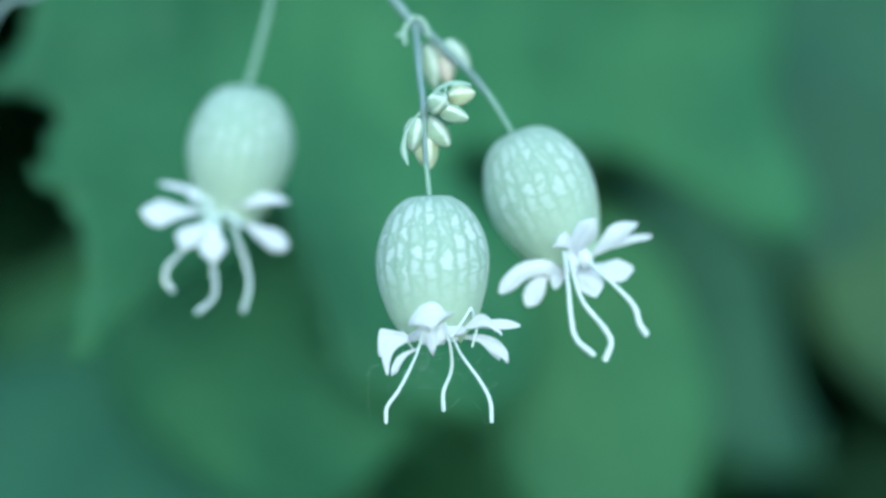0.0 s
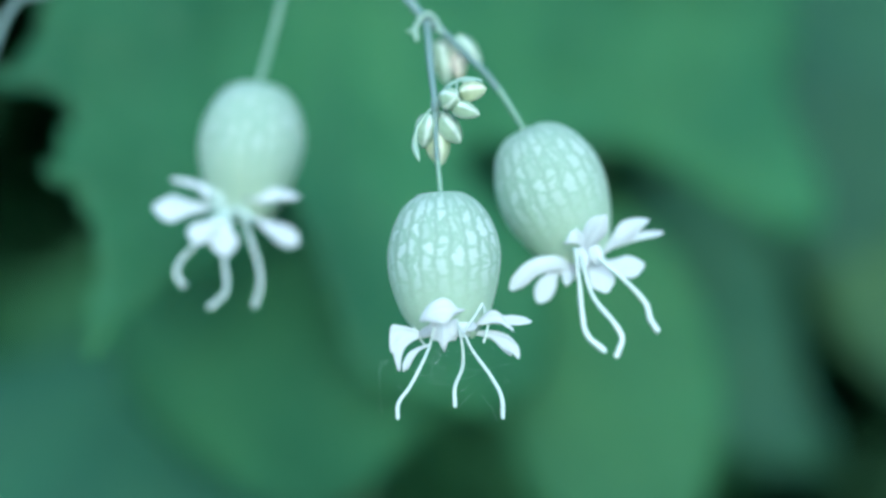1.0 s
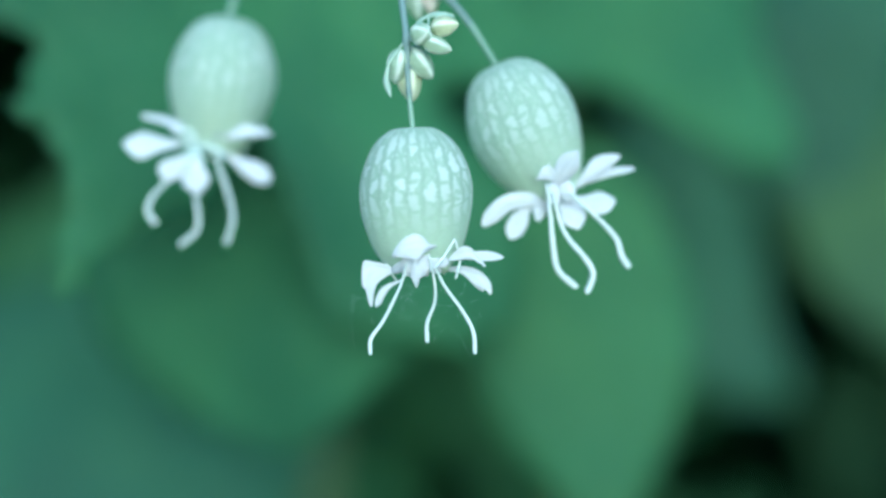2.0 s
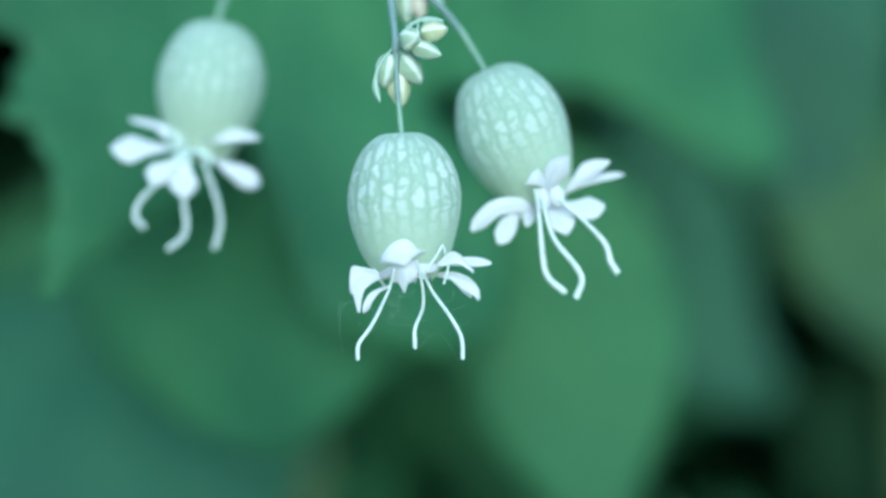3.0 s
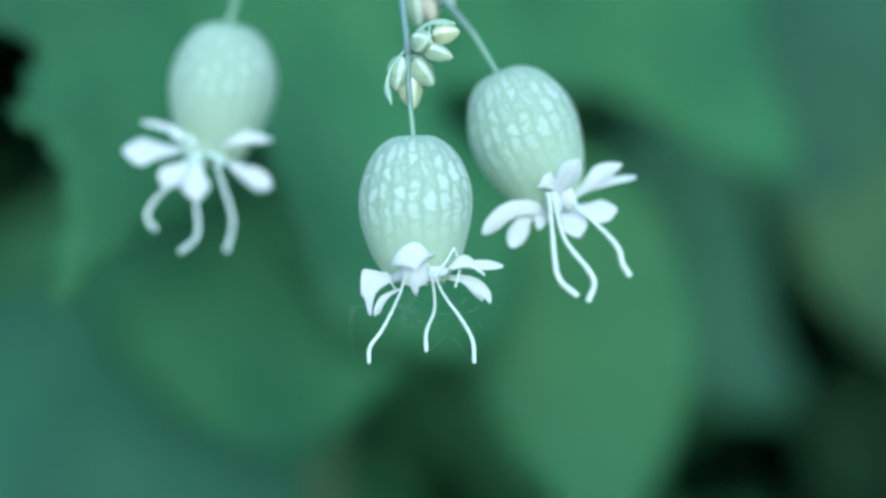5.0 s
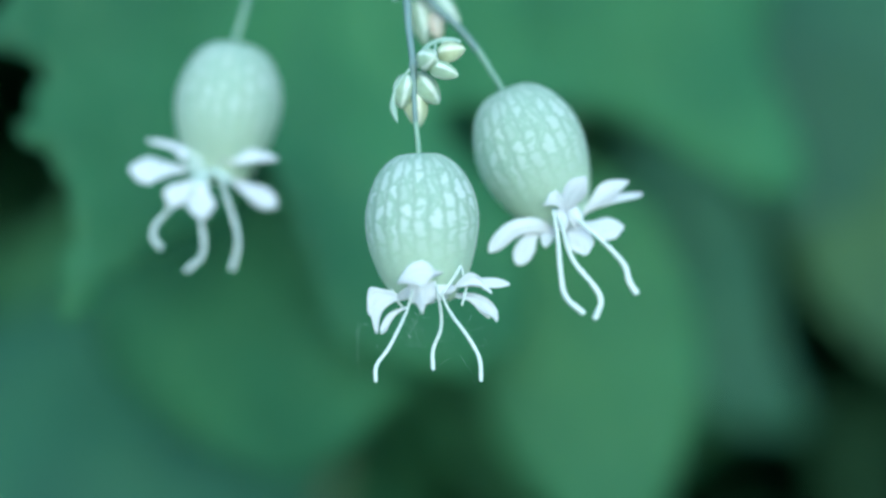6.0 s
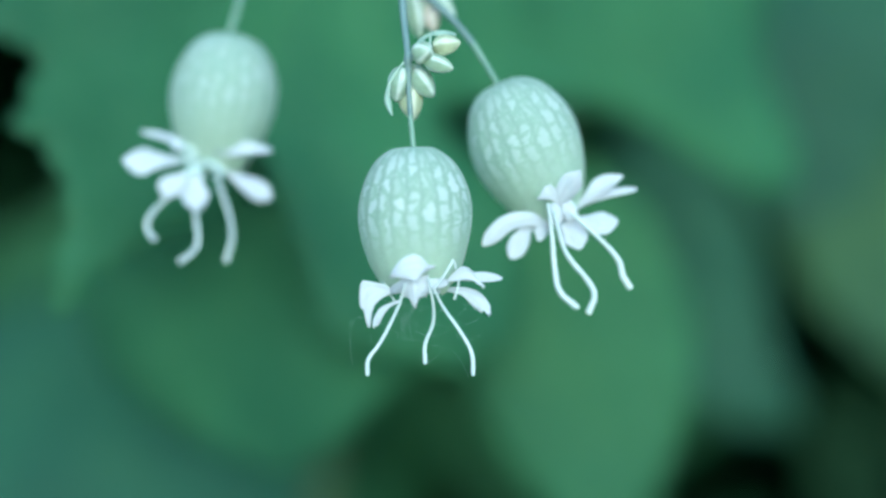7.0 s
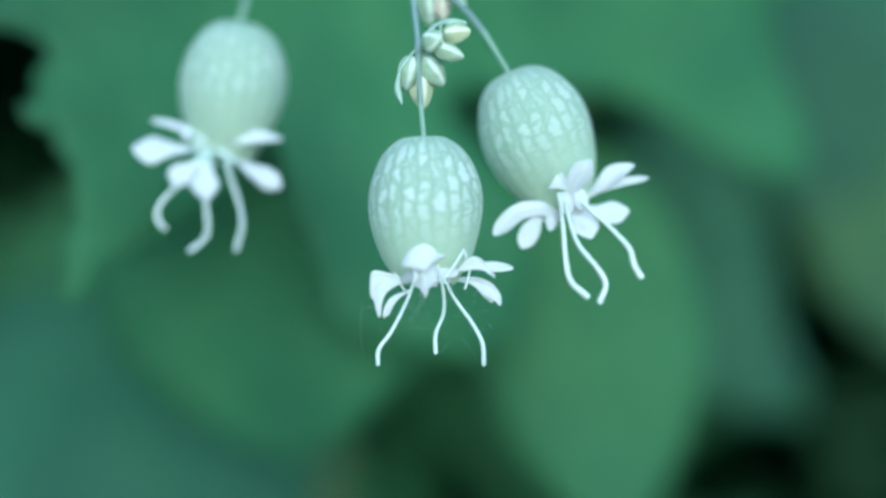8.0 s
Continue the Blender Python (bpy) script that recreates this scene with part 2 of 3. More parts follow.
PETAL = petal_material()
STYLE = stem_material("style_white", (0.52, 0.61, 0.57), (0.63, 0.70, 0.67))
CALYX = calyx_material(0.95)
CALYX_SOFT = calyx_material(0.65)
CALYX_FAINT = calyx_material(0.5)
CLAW = stem_material("claw_pale", (0.34, 0.44, 0.39), (0.45, 0.54, 0.49))
THROAT = stem_material("throat_green", (0.70, 0.80, 0.66), (0.80, 0.87, 0.78))
STEM = stem_material("stem_glaucous", (0.13, 0.20, 0.18), (0.19, 0.27, 0.245))
PLANT_STEM = stem_material("plant_stem", (0.05, 0.10, 0.04), (0.08, 0.13, 0.05))
PEDICEL = stem_material("pedicel_green", (0.16, 0.27, 0.19), (0.23, 0.34, 0.25))
BRACT = stem_material("bract_glaucous", (0.22, 0.33, 0.26), (0.34, 0.45, 0.36))
BUD = bud_material("bud_cream", (0.50, 0.56, 0.34), (0.68, 0.72, 0.54))
BUD_PALE = bud_material("bud_pale", (0.36, 0.48, 0.32), (0.62, 0.70, 0.60))
BUD_PINK = bud_material("bud_pink", (0.66, 0.58, 0.46), (0.70, 0.68, 0.54))
LEAF = leaf_material("leaf_green", (0.047, 0.149, 0.060), (0.073, 0.210, 0.085))
# leaf green made lighter to offset the deep shade under the lobed leaf
LEAF_LIFTED = leaf_material("leaf_lifted_green", (0.052, 0.166, 0.075), (0.078, 0.228, 0.108))
# a darker and bluer green than the lobed leaf has
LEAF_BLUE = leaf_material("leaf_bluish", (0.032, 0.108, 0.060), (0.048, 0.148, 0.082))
LEAF_OLIVE = leaf_material("leaf_olive", (0.037, 0.092, 0.036), (0.056, 0.124, 0.047))
LEAF_MID = leaf_material("leaf_mid_green", (0.040, 0.132, 0.049), (0.062, 0.177, 0.067))
# bluish leaf green darkened: the shade of the hanging leaves is in the colour
LEAF_SHADED = leaf_material("leaf_shaded_bluish", (0.022, 0.078, 0.044), (0.035, 0.105, 0.058))
UNDER = leaf_material("undergrowth_green", (0.025, 0.085, 0.034), (0.043, 0.13, 0.051))
SOIL = soil_material()
SILK = stem_material("silk", (0.75, 0.76, 0.78), (0.8, 0.8, 0.8))


# ---- shape helpers ----
def part(name, bm, mat, parent=None, label=""):
    me = bpy.data.meshes.new(name)
    bmesh.ops.recalc_face_normals(bm, faces=bm.faces)
    bm.to_mesh(me)
    bm.free()
    for p in me.polygons:
        p.use_smooth = True
    me.materials.append(mat)
    ob = new(name, me)
    ob.parent = parent
    if label:
        tagged(ob, label)
    return ob


def thicken(ob, thickness, offset=0.0):
    s = ob.modifiers.new("thickness", "SOLIDIFY")
    s.thickness, s.offset = thickness, offset
    return ob


def spline(points, n):
    """Catmull-Rom through the points, n samples; works on tuples of any length."""
    p = [np.array(q, float) for q in points]
    p = [2 * p[0] - p[1], *p, 2 * p[-1] - p[-2]]
    out = []
    for i in range(n):
        s = i / (n - 1) * (len(p) - 3)
        k = min(int(s), len(p) - 4)
        f = s - k
        a, b, c, d = p[k:k + 4]
        out.append(0.5 * (2 * b + (c - a) * f + (2 * a - 5 * b + 4 * c - d) * f * f + (3 * b - a - 3 * c + d) * f ** 3))
    return out


def tube(bm, points, radii, sides=10, n=24, rough=0.0):
    """A round stem along the points, with a radius at each of them; the ends are closed and rounded."""
    c = [Vector(q) for q in spline(points, n)]
    r = [max(float(q[0]), 1e-6) for q in spline([(v,) for v in radii], n)]
    side = Vector((0.3, 1, 0.2))
    rings = []
    cs, rs = list(c), list(r)
    d0, d1 = (c[0] - c[1]).normalized(), (c[-1] - c[-2]).normalized()
    cs = [c[0] + d0 * r[0] * 0.6] + cs + [c[-1] + d1 * r[-1] * 0.6]
    rs = [r[0] * 0.6] + rs + [r[-1] * 0.6]
    for i, q in enumerate(cs):
        t = (cs[min(i + 1, len(cs) - 1)] - cs[max(i - 1, 0)]).normalized()
        side = (side - t * side.dot(t)).normalized()
        up = t.cross(side)
        rings.append([bm.verts.new(q + (side * math.cos(a) + up * math.sin(a)) * rs[i] * (1 + rough * noise.noise(q * 9000 + Vector((3 * math.cos(a), 3 * math.sin(a), 0))))) for a in (2 * math.pi * k / sides for k in range(sides))])
    for a, b in zip(rings, rings[1:]):
        for k in range(sides):
            bm.faces.new((a[k], a[(k + 1) % sides], b[(k + 1) % sides], b[k]))
    bm.faces.new(rings[0])
    bm.faces.new(rings[-1])


def ribbon(bm, points, widths, facing, cup=0.25, n=22, across=11, ruffle=0.0, seed=0, teeth=0.1):
    """A petal lobe: a curved strip along the points with a half width at each, cupped, with an uneven rounded end.
    facing: the way its broad side looks."""
    c = [Vector(q) for q in spline(points, n)]
    w = [max(float(q[0]), 1e-6) for q in spline([(v,) for v in widths], n)]
    rnd = random.Random(round(seed * 100))
    jag = [rnd.uniform(-1, 1) for k in range(across)]
    uv = bm.loops.layers.uv.verify()
    place = {}
    rows = []
    for i in range(n):
        late = max(0.0, i / (n - 1) - 0.86) / 0.14
        w[i] *= max(0.4, math.sqrt(max(0.0, 1 - late ** 2.4)))
    for i, q in enumerate(c):
        t = (c[min(i + 1, n - 1)] - c[max(i - 1, 0)]).normalized()
        lat = t.cross(Vector(facing)).normalized()
        up = t.cross(lat)
        end = i / (n - 1)
        row = []
        for k in range(across):
            s = 2 * k / (across - 1) - 1
            late = max(0.0, end - 0.55) / 0.45
            back = t * (w[i] * (-0.5 * s * s * late ** 1.5 + teeth * jag[k] * late ** 5))
            wave = ruffle * w[i] * math.sin(5 * s + 7 * end + seed) * end
            v = bm.verts.new(q + lat * (s * w[i]) + up * (cup * w[i] * s * s + wave) + back)
            place[v] = (s * 0.5 + seed, end + seed)
            row.append(v)
        rows.append(row)
    for a, b in zip(rows, rows[1:]):
        for k in range(across - 1):
            face = bm.faces.new((a[k], a[k + 1], b[k + 1], b[k]))
            for l in face.loops:
                l[uv].uv = place[l.vert]


def sheet(bm, ribs, n=20, across=15, ruffle=0.0, seed=0):
    """A petal lobe spanned over two or more ribs that run from its base to its edge."""
    lines = [spline(r, n) for r in ribs]
    uv = bm.loops.layers.uv.verify()
    rows, place = [], {}
    rnd = random.Random(round(seed * 100))
    fringe = [rnd.uniform(-1, 1) for k in range(across)]
    for i in range(n):
        row = []
        ahead = [Vector(b) - Vector(a) for a, b in zip(spline([line[max(i - 1, 0)] for line in lines], across), spline([line[i] for line in lines], across))]
        for k, q in enumerate(spline([line[i] for line in lines], across)):
            s = k / (across - 1)
            wave = ruffle * math.sin(6 * s + 5 * i / n + seed) * i / n
            v = bm.verts.new(Vector(q) + Vector((0, wave, 0)) + ahead[k] * (1.1 * fringe[k] * (i / (n - 1)) ** 8))
            place[v] = (s + seed, i / (n - 1) + seed)
            row.append(v)
        rows.append(row)
    for a, b in zip(rows, rows[1:]):
        for k in range(across - 1):
            face = bm.faces.new((a[k], a[k + 1], b[k + 1], b[k]))
            for l in face.loops:
                l[uv].uv = place[l.vert]


# ---- the ground ----
def ground():
    bm = bmesh.new()
    n = 60
    grid = []
    for i in range(n + 1):
        row = []
        for j in range(n + 1):
            a, b = 2 * i / n - 1, 2 * j / n - 1
            x, y = 300 * a * abs(a) ** 3 + a, 300 * b * abs(b) ** 3 + b
            z = 0.02 * noise.noise((x * 3, y * 3, 0)) - 0.02
            row.append(bm.verts.new((x, y, z)))
        grid.append(row)
    for i in range(n):
        for j in range(n):
            bm.faces.new((grid[i][j], grid[i + 1][j], grid[i + 1][j + 1], grid[i][j + 1]))
    ob = part("ground", bm, SOIL)
    return tagged(ob, "unseen stony soil under the plants, kept pale to bounce light up", "ground", kind="structure")


ground()


# ---- broad leaves behind the flowers ----
def relief(x, y, size, seed, droop):
    """The height of a blade's face over its plane: it droops away from its base and is gently puckered."""
    r2 = (x * x + y * y) / (size * size)
    return size * (0.03 * noise.noise((x / size * 3, y / size * 3, seed)) + 0.012 * noise.noise((x / size * 11, y / size * 11, seed + 5)) - droop * r2)


def margin_blade(margin, tips, seed, teeth=0.0, step=1.5, droop=0.08):
    """A broad blade in its own plane, its base at the origin: a smooth margin through the points (mm), toothed, and a vein
    from the base towards each of the tips (mm)."""
    ring = [Vector((q[0], q[1])) / 1000 for q in spline(margin + [margin[0]], 12 * len(margin))][:-1]
    size = max(q.length for q in ring)
    line, run = [], 0.0
    for i, q in enumerate(ring):
        along = ring[(i + 1) % len(ring)] - ring[i - 1]
        run += (q - ring[i - 1]).length if i else 0.0
        saw = ((run * 1000 / 6.5 + 0.3 * noise.noise((run * 90, seed, 0))) % 1.0) - 0.5
        out = Vector((-along.y, along.x)).normalized()
        line.append(q + out * (teeth / 1000 * saw * (0.7 + 0.6 * noise.noise((run * 60, seed, 4)))))
    n = len(line)
    inner = []
    low, high = (Vector((f(q[k] for q in line) for k in (0, 1))) for f in (min, max))
    gap = step * 2 / 1000
    for i in range(int((high.x - low.x) / gap) + 1):
        for j in range(int((high.y - low.y) / gap) + 1):
            q = low + Vector((i + 0.5 * (j % 2), j)) * gap
            if min((q - e).length for e in line) > gap * 0.6:
                inner.append(q)
    verts, edges, faces, *rest = geometry.delaunay_2d_cdt(line + inner, [], [list(range(n))], 1, 1e-7)
    bm = bmesh.new()
    uv = bm.loops.layers.uv.new("UVMap")
    made = [bm.verts.new((q.x, q.y, relief(q.x, q.y, size, seed, droop))) for q in verts]
    for f in faces:
        face = bm.faces.new([made[i] for i in f])
        for l in face.loops:
            l[uv].uv = (l.vert.co.x / size, l.vert.co.y / size)
    veins = []
    for x, y in tips:
        path = []
        for j in range(6):
            f = j / 5 * 0.94
            bow = 0.06 * math.sin(math.pi * f)
            px, py = (x * f - y * bow) / 1000, (y * f + x * bow * 0.5) / 1000
            path.append((px, py, relief(px, py, size, seed, droop)))
        veins.append(path)
    return bm, veins


def ovate(bm, length, width, seed, m=None, n=9, across=5, droop=0.15, teeth=0.0):
    """An ovate pointed blade from its base along y."""
    uv = bm.loops.layers.uv.verify()
    m = m or Matrix()
    rows, place = [], {}
    for i in range(n):
        s = i / (n - 1)
        w = width * 0.5 * (math.sin(math.pi * s ** 0.75) ** 0.8) * (1 - 0.25 * s) + 0.0004
        row = []
        for k in range(across):
            u = 2 * k / (across - 1) - 1
            saw = 1 - teeth * (i % 2)
            z = -droop * length * s * s + 0.18 * w * abs(u) + 0.04 * length * noise.noise((u, s * 3, seed))
            v = bm.verts.new(m @ Vector((u * w * saw, s * length, z)))
            place[v] = (u * w / length, s)
            row.append(v)
        rows.append(row)
    for a, b in zip(rows, rows[1:]):
        for k in range(across - 1):
            f = bm.faces.new((a[k], a[k + 1], b[k + 1], b[k]))
            for l in f.loops:
                l[uv].uv = place[l.vert]


def facing(x, y, z, tilt, turn=0):
    """The pose of a blade whose base is at x, y, z (mm from the middle of the flowers), its face raised to the sky by tilt degrees
    and turned about the upright axis."""
    return pose(x / 1000, y / 1000, HEIGHT + z / 1000, 90 - tilt, 0, turn)


def leafy_plant(name, label, foot, stem_points, blades, mat):
    """A plant of broad blades: an upright stem from the ground and, for each blade, a petiole to it."""
    plant = tagged(new(name), label, "plant", kind="thing")
    plant.location = foot
    at = Vector(foot)
    bm = bmesh.new()
    pts = [Vector((0, 0, -0.03))] + [Vector(q) - at for q in stem_points]
    tube(bm, pts, [0.004] * (len(pts) - 1) + [0.002], n=40)
    part("stem", bm, PLANT_STEM, plant)
    line = spline(pts, 40)
    for (bm, veins), m, mat_ in blades:
        ob = part("leaf_blade", bm, mat_ or mat, plant)
        ob.matrix_local = Matrix.Translation(-at) @ m
        thicken(ob, 0.0004)
        for path in veins:
            bm = bmesh.new()
            tube(bm, path, [0.0007, 0.0006, 0.0005, 0.0004, 0.0003, 0.00015], sides=6, n=14)
            part("vein", bm, mat_ or mat, ob)
        end = ob.matrix_local.translation
        start = Vector(min(line, key=lambda q: (Vector(q) - end).length + 0.4 * abs(q[2] - end.z + 0.03)))
        mid = (start + end) / 2 + Vector((0, 0.004, 0.012))
        bm = bmesh.new()
        tube(bm, [start, mid, end], [0.0018, 0.0014, 0.0011], n=16)
        part("petiole", bm, PLANT_STEM, plant)
    return plant


# one broad lobed leaf fills most of the view behind the flowers
LOBED = [(-4, 1), (-17, 5), (-37, 0), (-46, -7), (-52, -21), (-58, -26), (-48, -27), (-47, -31), (-50, -39), (-46, -43), (-45, -51), (-47, -60), (-46, -65),
         (-42, -60), (-34, -55), (-24, -50), (-16, -39), (-14, -46), (-11, -58), (-8, -69), (3, -73), (13, -75), (23, -70), (26, -55), (21, -44), (15, -34),
         (28, -31), (45, -31), (58, -35), (73, -44), (86, -47), (89, -35), (86, -20), (93, -3), (88, 14), (48, 17), (18, 10), (4, 2)]
leafy_plant("lobed_leaf_plant", "tall plant with one broad lobed toothed green leaf", (-0.03, 0.17, 0),
            [(-0.03, 0.17, 0.0), (-0.028, 0.165, 0.25), (-0.022, 0.155, 0.5), (-0.018, 0.115, 0.565)],
            [(margin_blade(LOBED, [(-44, -62), (-50, -20), (12, -72), (83, -45), (89, -3)], 3, teeth=2.2, droop=-0.05), facing(-17, 76, 46, 16, 30), None)], LEAF)
leafy_plant("broad_leaf_plant", "leafy plant with smooth rounded mid-green leaves", (0.05, 0.25, 0),
            [(0.05, 0.25, 0.0), (0.045, 0.23, 0.3), (0.03, 0.19, 0.53)],
            [(margin_blade([(0, 0), (13, -8), (24, -17), (31, -31), (33, -43), (30, -58), (24, -71), (17, -80), (8, -71), (-2, -59), (-7, -47), (-9, -29), (-7, -11)], [(17, -78), (28, -36), (-4, -40)], 5), facing(15, 108, 15, 22, -4), None),
             (margin_blade([(0, 0), (10, -11), (17, -26), (17, -38), (9, -45), (1, -53), (-9, -59), (-21, -56), (-32, -49), (-41, -40), (-41, -26), (-30, -12), (-13, -3)], [(-6, -58), (17, -32), (-34, -36)], 9, droop=0.02), facing(-19, 66, 12, -12, -18), LEAF_LIFTED)], LEAF_MID)
leafy_plant("bluish_leaf_plant", "leafy plant with dull bluish-green leaves", (-0.06, 0.31, 0),
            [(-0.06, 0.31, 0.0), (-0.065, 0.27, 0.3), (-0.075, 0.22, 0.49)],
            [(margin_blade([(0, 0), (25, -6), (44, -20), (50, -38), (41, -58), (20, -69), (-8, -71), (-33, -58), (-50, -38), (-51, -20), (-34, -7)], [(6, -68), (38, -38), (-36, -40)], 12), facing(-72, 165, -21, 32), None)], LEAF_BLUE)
leafy_plant("narrow_leaf_plant", "leafy plant with hanging olive and bluish leaves, the bluish ones coloured darker for shade", (0.18, 0.3, 0),
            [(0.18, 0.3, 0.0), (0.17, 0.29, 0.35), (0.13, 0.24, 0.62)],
            [(margin_blade([(0, 0), (14, -23), (20, -54), (15, -81), (3, -98), (-11, -102), (-21, -91), (-24, -62), (-21, -32), (-12, -11)], [(-5, -99)], 15), facing(101, 200, 93, 16, -6), LEAF_SHADED),
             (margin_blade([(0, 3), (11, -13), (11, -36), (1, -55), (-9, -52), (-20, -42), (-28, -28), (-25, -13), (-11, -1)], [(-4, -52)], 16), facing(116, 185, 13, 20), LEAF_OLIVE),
             (margin_blade([(0, 0), (25, -15), (32, -32), (34, -45), (36, -56), (40, -65), (41, -74), (31, -75), (22, -73), (15, -68), (7, -61), (1, -45), (-3, -20)], [(39, -71)], 18), facing(47, 180, 21, 12), LEAF_SHADED)], LEAF_SHADED)


def undergrowth():
    """A bank of leafy growth behind the flowers, and low cover on the unseen ground, bare in front to bounce light."""
    rnd = random.Random(4)
    hollows = [(0.143, 0.30, 0.434, 0.042), (0.1, 0.30, 0.402, 0.027), (0.12, 0.27, 0.416, 0.028), (0.21, 0.55, 0.4, 0.075), (0.15, 0.55, 0.36, 0.05), (0.0, 0.46, 0.395, 0.034), (-0.135, 0.3, 0.522, 0.032), (-0.128, 0.3, 0.492, 0.024)]
    bm = bmesh.new()
    for i in range(8400):
        x = rnd.gauss(0, 0.38) if i % 2 else rnd.gauss(0, 1.3)
        y = 0.26 + 0.12 * x * x * rnd.random() + 1.1 * rnd.random() ** 1.8
        top = (0.82 + 0.3 * noise.noise((x * 1.5, y * 2, 3))) * (1 - 0.08 * x * x) + 0.2 * min(1, (y - 0.2) * 3)
        z = rnd.uniform(0.03, max(0.15, top))
        m = pose(x, y, z, rnd.uniform(-80, -20), rnd.uniform(-25, 25), 180 + rnd.uniform(-70, 70))
        length, width = rnd.uniform(0.08, 0.15), rnd.uniform(0.05, 0.09)
        spots = [m @ Vector((0, length * f, 0)) for f in (0, 0.5, 1)]
        if any(((q.x - a) / r) ** 2 + ((q.y - b) / 0.2) ** 2 + ((q.z - c) / r) ** 2 < 1 for a, b, c, r in hollows for q in spots):
            continue
        ovate(bm, length, width, i, m, n=7, across=3)
    for i in range(150):
        x, y = rnd.uniform(-2.1, 2.1), rnd.uniform(0.36, 1.3)
        lean = Vector((rnd.uniform(-0.12, 0.12), rnd.uniform(-0.1, 0.05), 0))
        h = rnd.uniform(0.5, 0.9)
        tube(bm, [(x, y, -0.04), Vector((x, y, h * 0.5)) + lean * 0.3, Vector((x, y, h)) + lean], [0.004, 0.003, 0.0015], sides=5, n=7)
    ob = part("undergrowth", bm, UNDER)
    tagged(ob, "dense shaded green undergrowth behind the flowers", "undergrowth", kind="stuff")
    bm = bmesh.new()
    for i in range(6500):
        x, y = rnd.gauss(0, 2.2), rnd.gauss(0.4, 1.9)
        edge = 0.15 * noise.noise((x * 1.3, 0, 5))
        if -0.9 + edge < y < 0.1 + edge or noise.noise((x * 0.9, y * 0.9, 9)) < -0.25:
            continue
        m = pose(x, y, rnd.uniform(0.0, 0.12), rnd.uniform(5, 60), rnd.uniform(-25, 25), rnd.uniform(0, 360))
        ovate(bm, rnd.uniform(0.06, 0.16), rnd.uniform(0.03, 0.08), i, m, n=6, across=3)
    ob = part("ground_cover", bm, UNDER)
    tagged(ob, "low green leaves covering the soil", "ground cover", kind="stuff")


undergrowth()

# ---- the campion ----
U = 0.0000575  # one drawing unit: a calyx is 200 units wide


def units(points, k):
    """(across, away, down) in drawing units, as metres from the top of the calyx."""
    return [(a * k, b * k, -c * k) for a, b, c in points]


PROFILE = [(0, 6), (1, 33), (8, 48), (22, 66), (45, 82), (75, 94), (105, 99.5), (135, 99), (165, 94), (190, 87), (208, 81), (218, 76), (226, 71.5), (236, 65), (246, 56), (253, 47)]


ROUND = [(0, 5), (2, 30), (10, 50), (25, 68), (46, 82), (75, 94), (105, 99.5), (135, 99), (165, 93), (190, 85), (208, 77), (222, 70), (234, 64), (244, 60), (250, 57)]


def calyx(flower, k, lean, swing, mat, shape, stretch=1.0, wide=1.0, aside=0.0):
    bm = bmesh.new()
    uv = bm.loops.layers.uv.new("UVMap")
    prof = spline(shape, 44)
    turn = pose(aside * k, 0, 0, swing, lean, 0)
    n = 80
    rings = []
    for d, r in prof:
        ring = []
        for i in range(n):
            a = 2 * math.pi * i / n + math.pi  # the seam lies behind
            h = d / 250
            rr = r * wide * (1 + 0.008 * math.cos(20 * a) * math.sin(math.pi * min(1, h * 1.1)) + 0.025 * noise.noise((math.cos(a) * 1.2, math.sin(a) * 1.2, h * 2)))
            dd = d + (8 * max(0, math.cos(5 * a + 0.6)) ** 3 if d > 244 else 0)
            ring.append(bm.verts.new(turn @ Vector((rr * math.sin(a) * k, -rr * math.cos(a) * k, -dd * k * stretch))))
        rings.append(ring)
    for j, (p, q) in enumerate(zip(rings, rings[1:])):
        for i in range(n):
            f = bm.faces.new((p[i], p[(i + 1) % n], q[(i + 1) % n], q[i]))
            for l, (u, v) in zip(f.loops, ((i, j), (i + 1, j), (i + 1, j + 1), (i, j + 1))):
                l[uv].uv = (u / n, prof[v][0] / 250)
    bm.faces.new(rings[0])
    ob = part("calyx", bm, mat, flower, "inflated pale green calyx with a net of veins")
    # throat of pale tissue in the mouth
    bm = bmesh.new()
    tube(bm, [turn @ Vector((0, 0, -d * k)) for d in (200, 225, 240, 250, 256)], [30 * k, 50 * k, 50 * k, 40 * k, 10 * k], sides=20, n=16)
    part("throat", bm, THROAT, flower, "pale greenish flower throat")
    return ob


def petal(flower, k, lobes, teeth=0.1):
    """One petal of one or more lobes: (points, half widths, facing, cup)."""
    bm = bmesh.new()
    for i, (points, widths, facing, cup) in enumerate(lobes):
        ribbon(bm, units(points, k), [w * k for w in widths], facing, cup, ruffle=0.07, seed=i * 2.1 + widths[0], teeth=teeth)
    return thicken(part("petal", bm, PETAL, flower), 1.3 * k)


def broad_petal(flower, k, lobes):
    """One petal of broad lobes, each spanned over its ribs: (ribs, ruffle)."""
    bm = bmesh.new()
    for i, (ribs, ruffle) in enumerate(lobes):
        sheet(bm, [units(r, k) for r in ribs], ruffle=ruffle * k, seed=i * 1.7 + len(ribs))
    return thicken(part("petal", bm, PETAL, flower), 1.5 * k)


def style(flower, k, points, radius=3.0):
    bm = bmesh.new()
    tube(bm, units(points, k), [radius * k * f for f in (0.7, 0.85, 1.0, 1.1, 1.25)][:len(points)], n=110, rough=0.34)
    return part("style", bm, STYLE, flower)


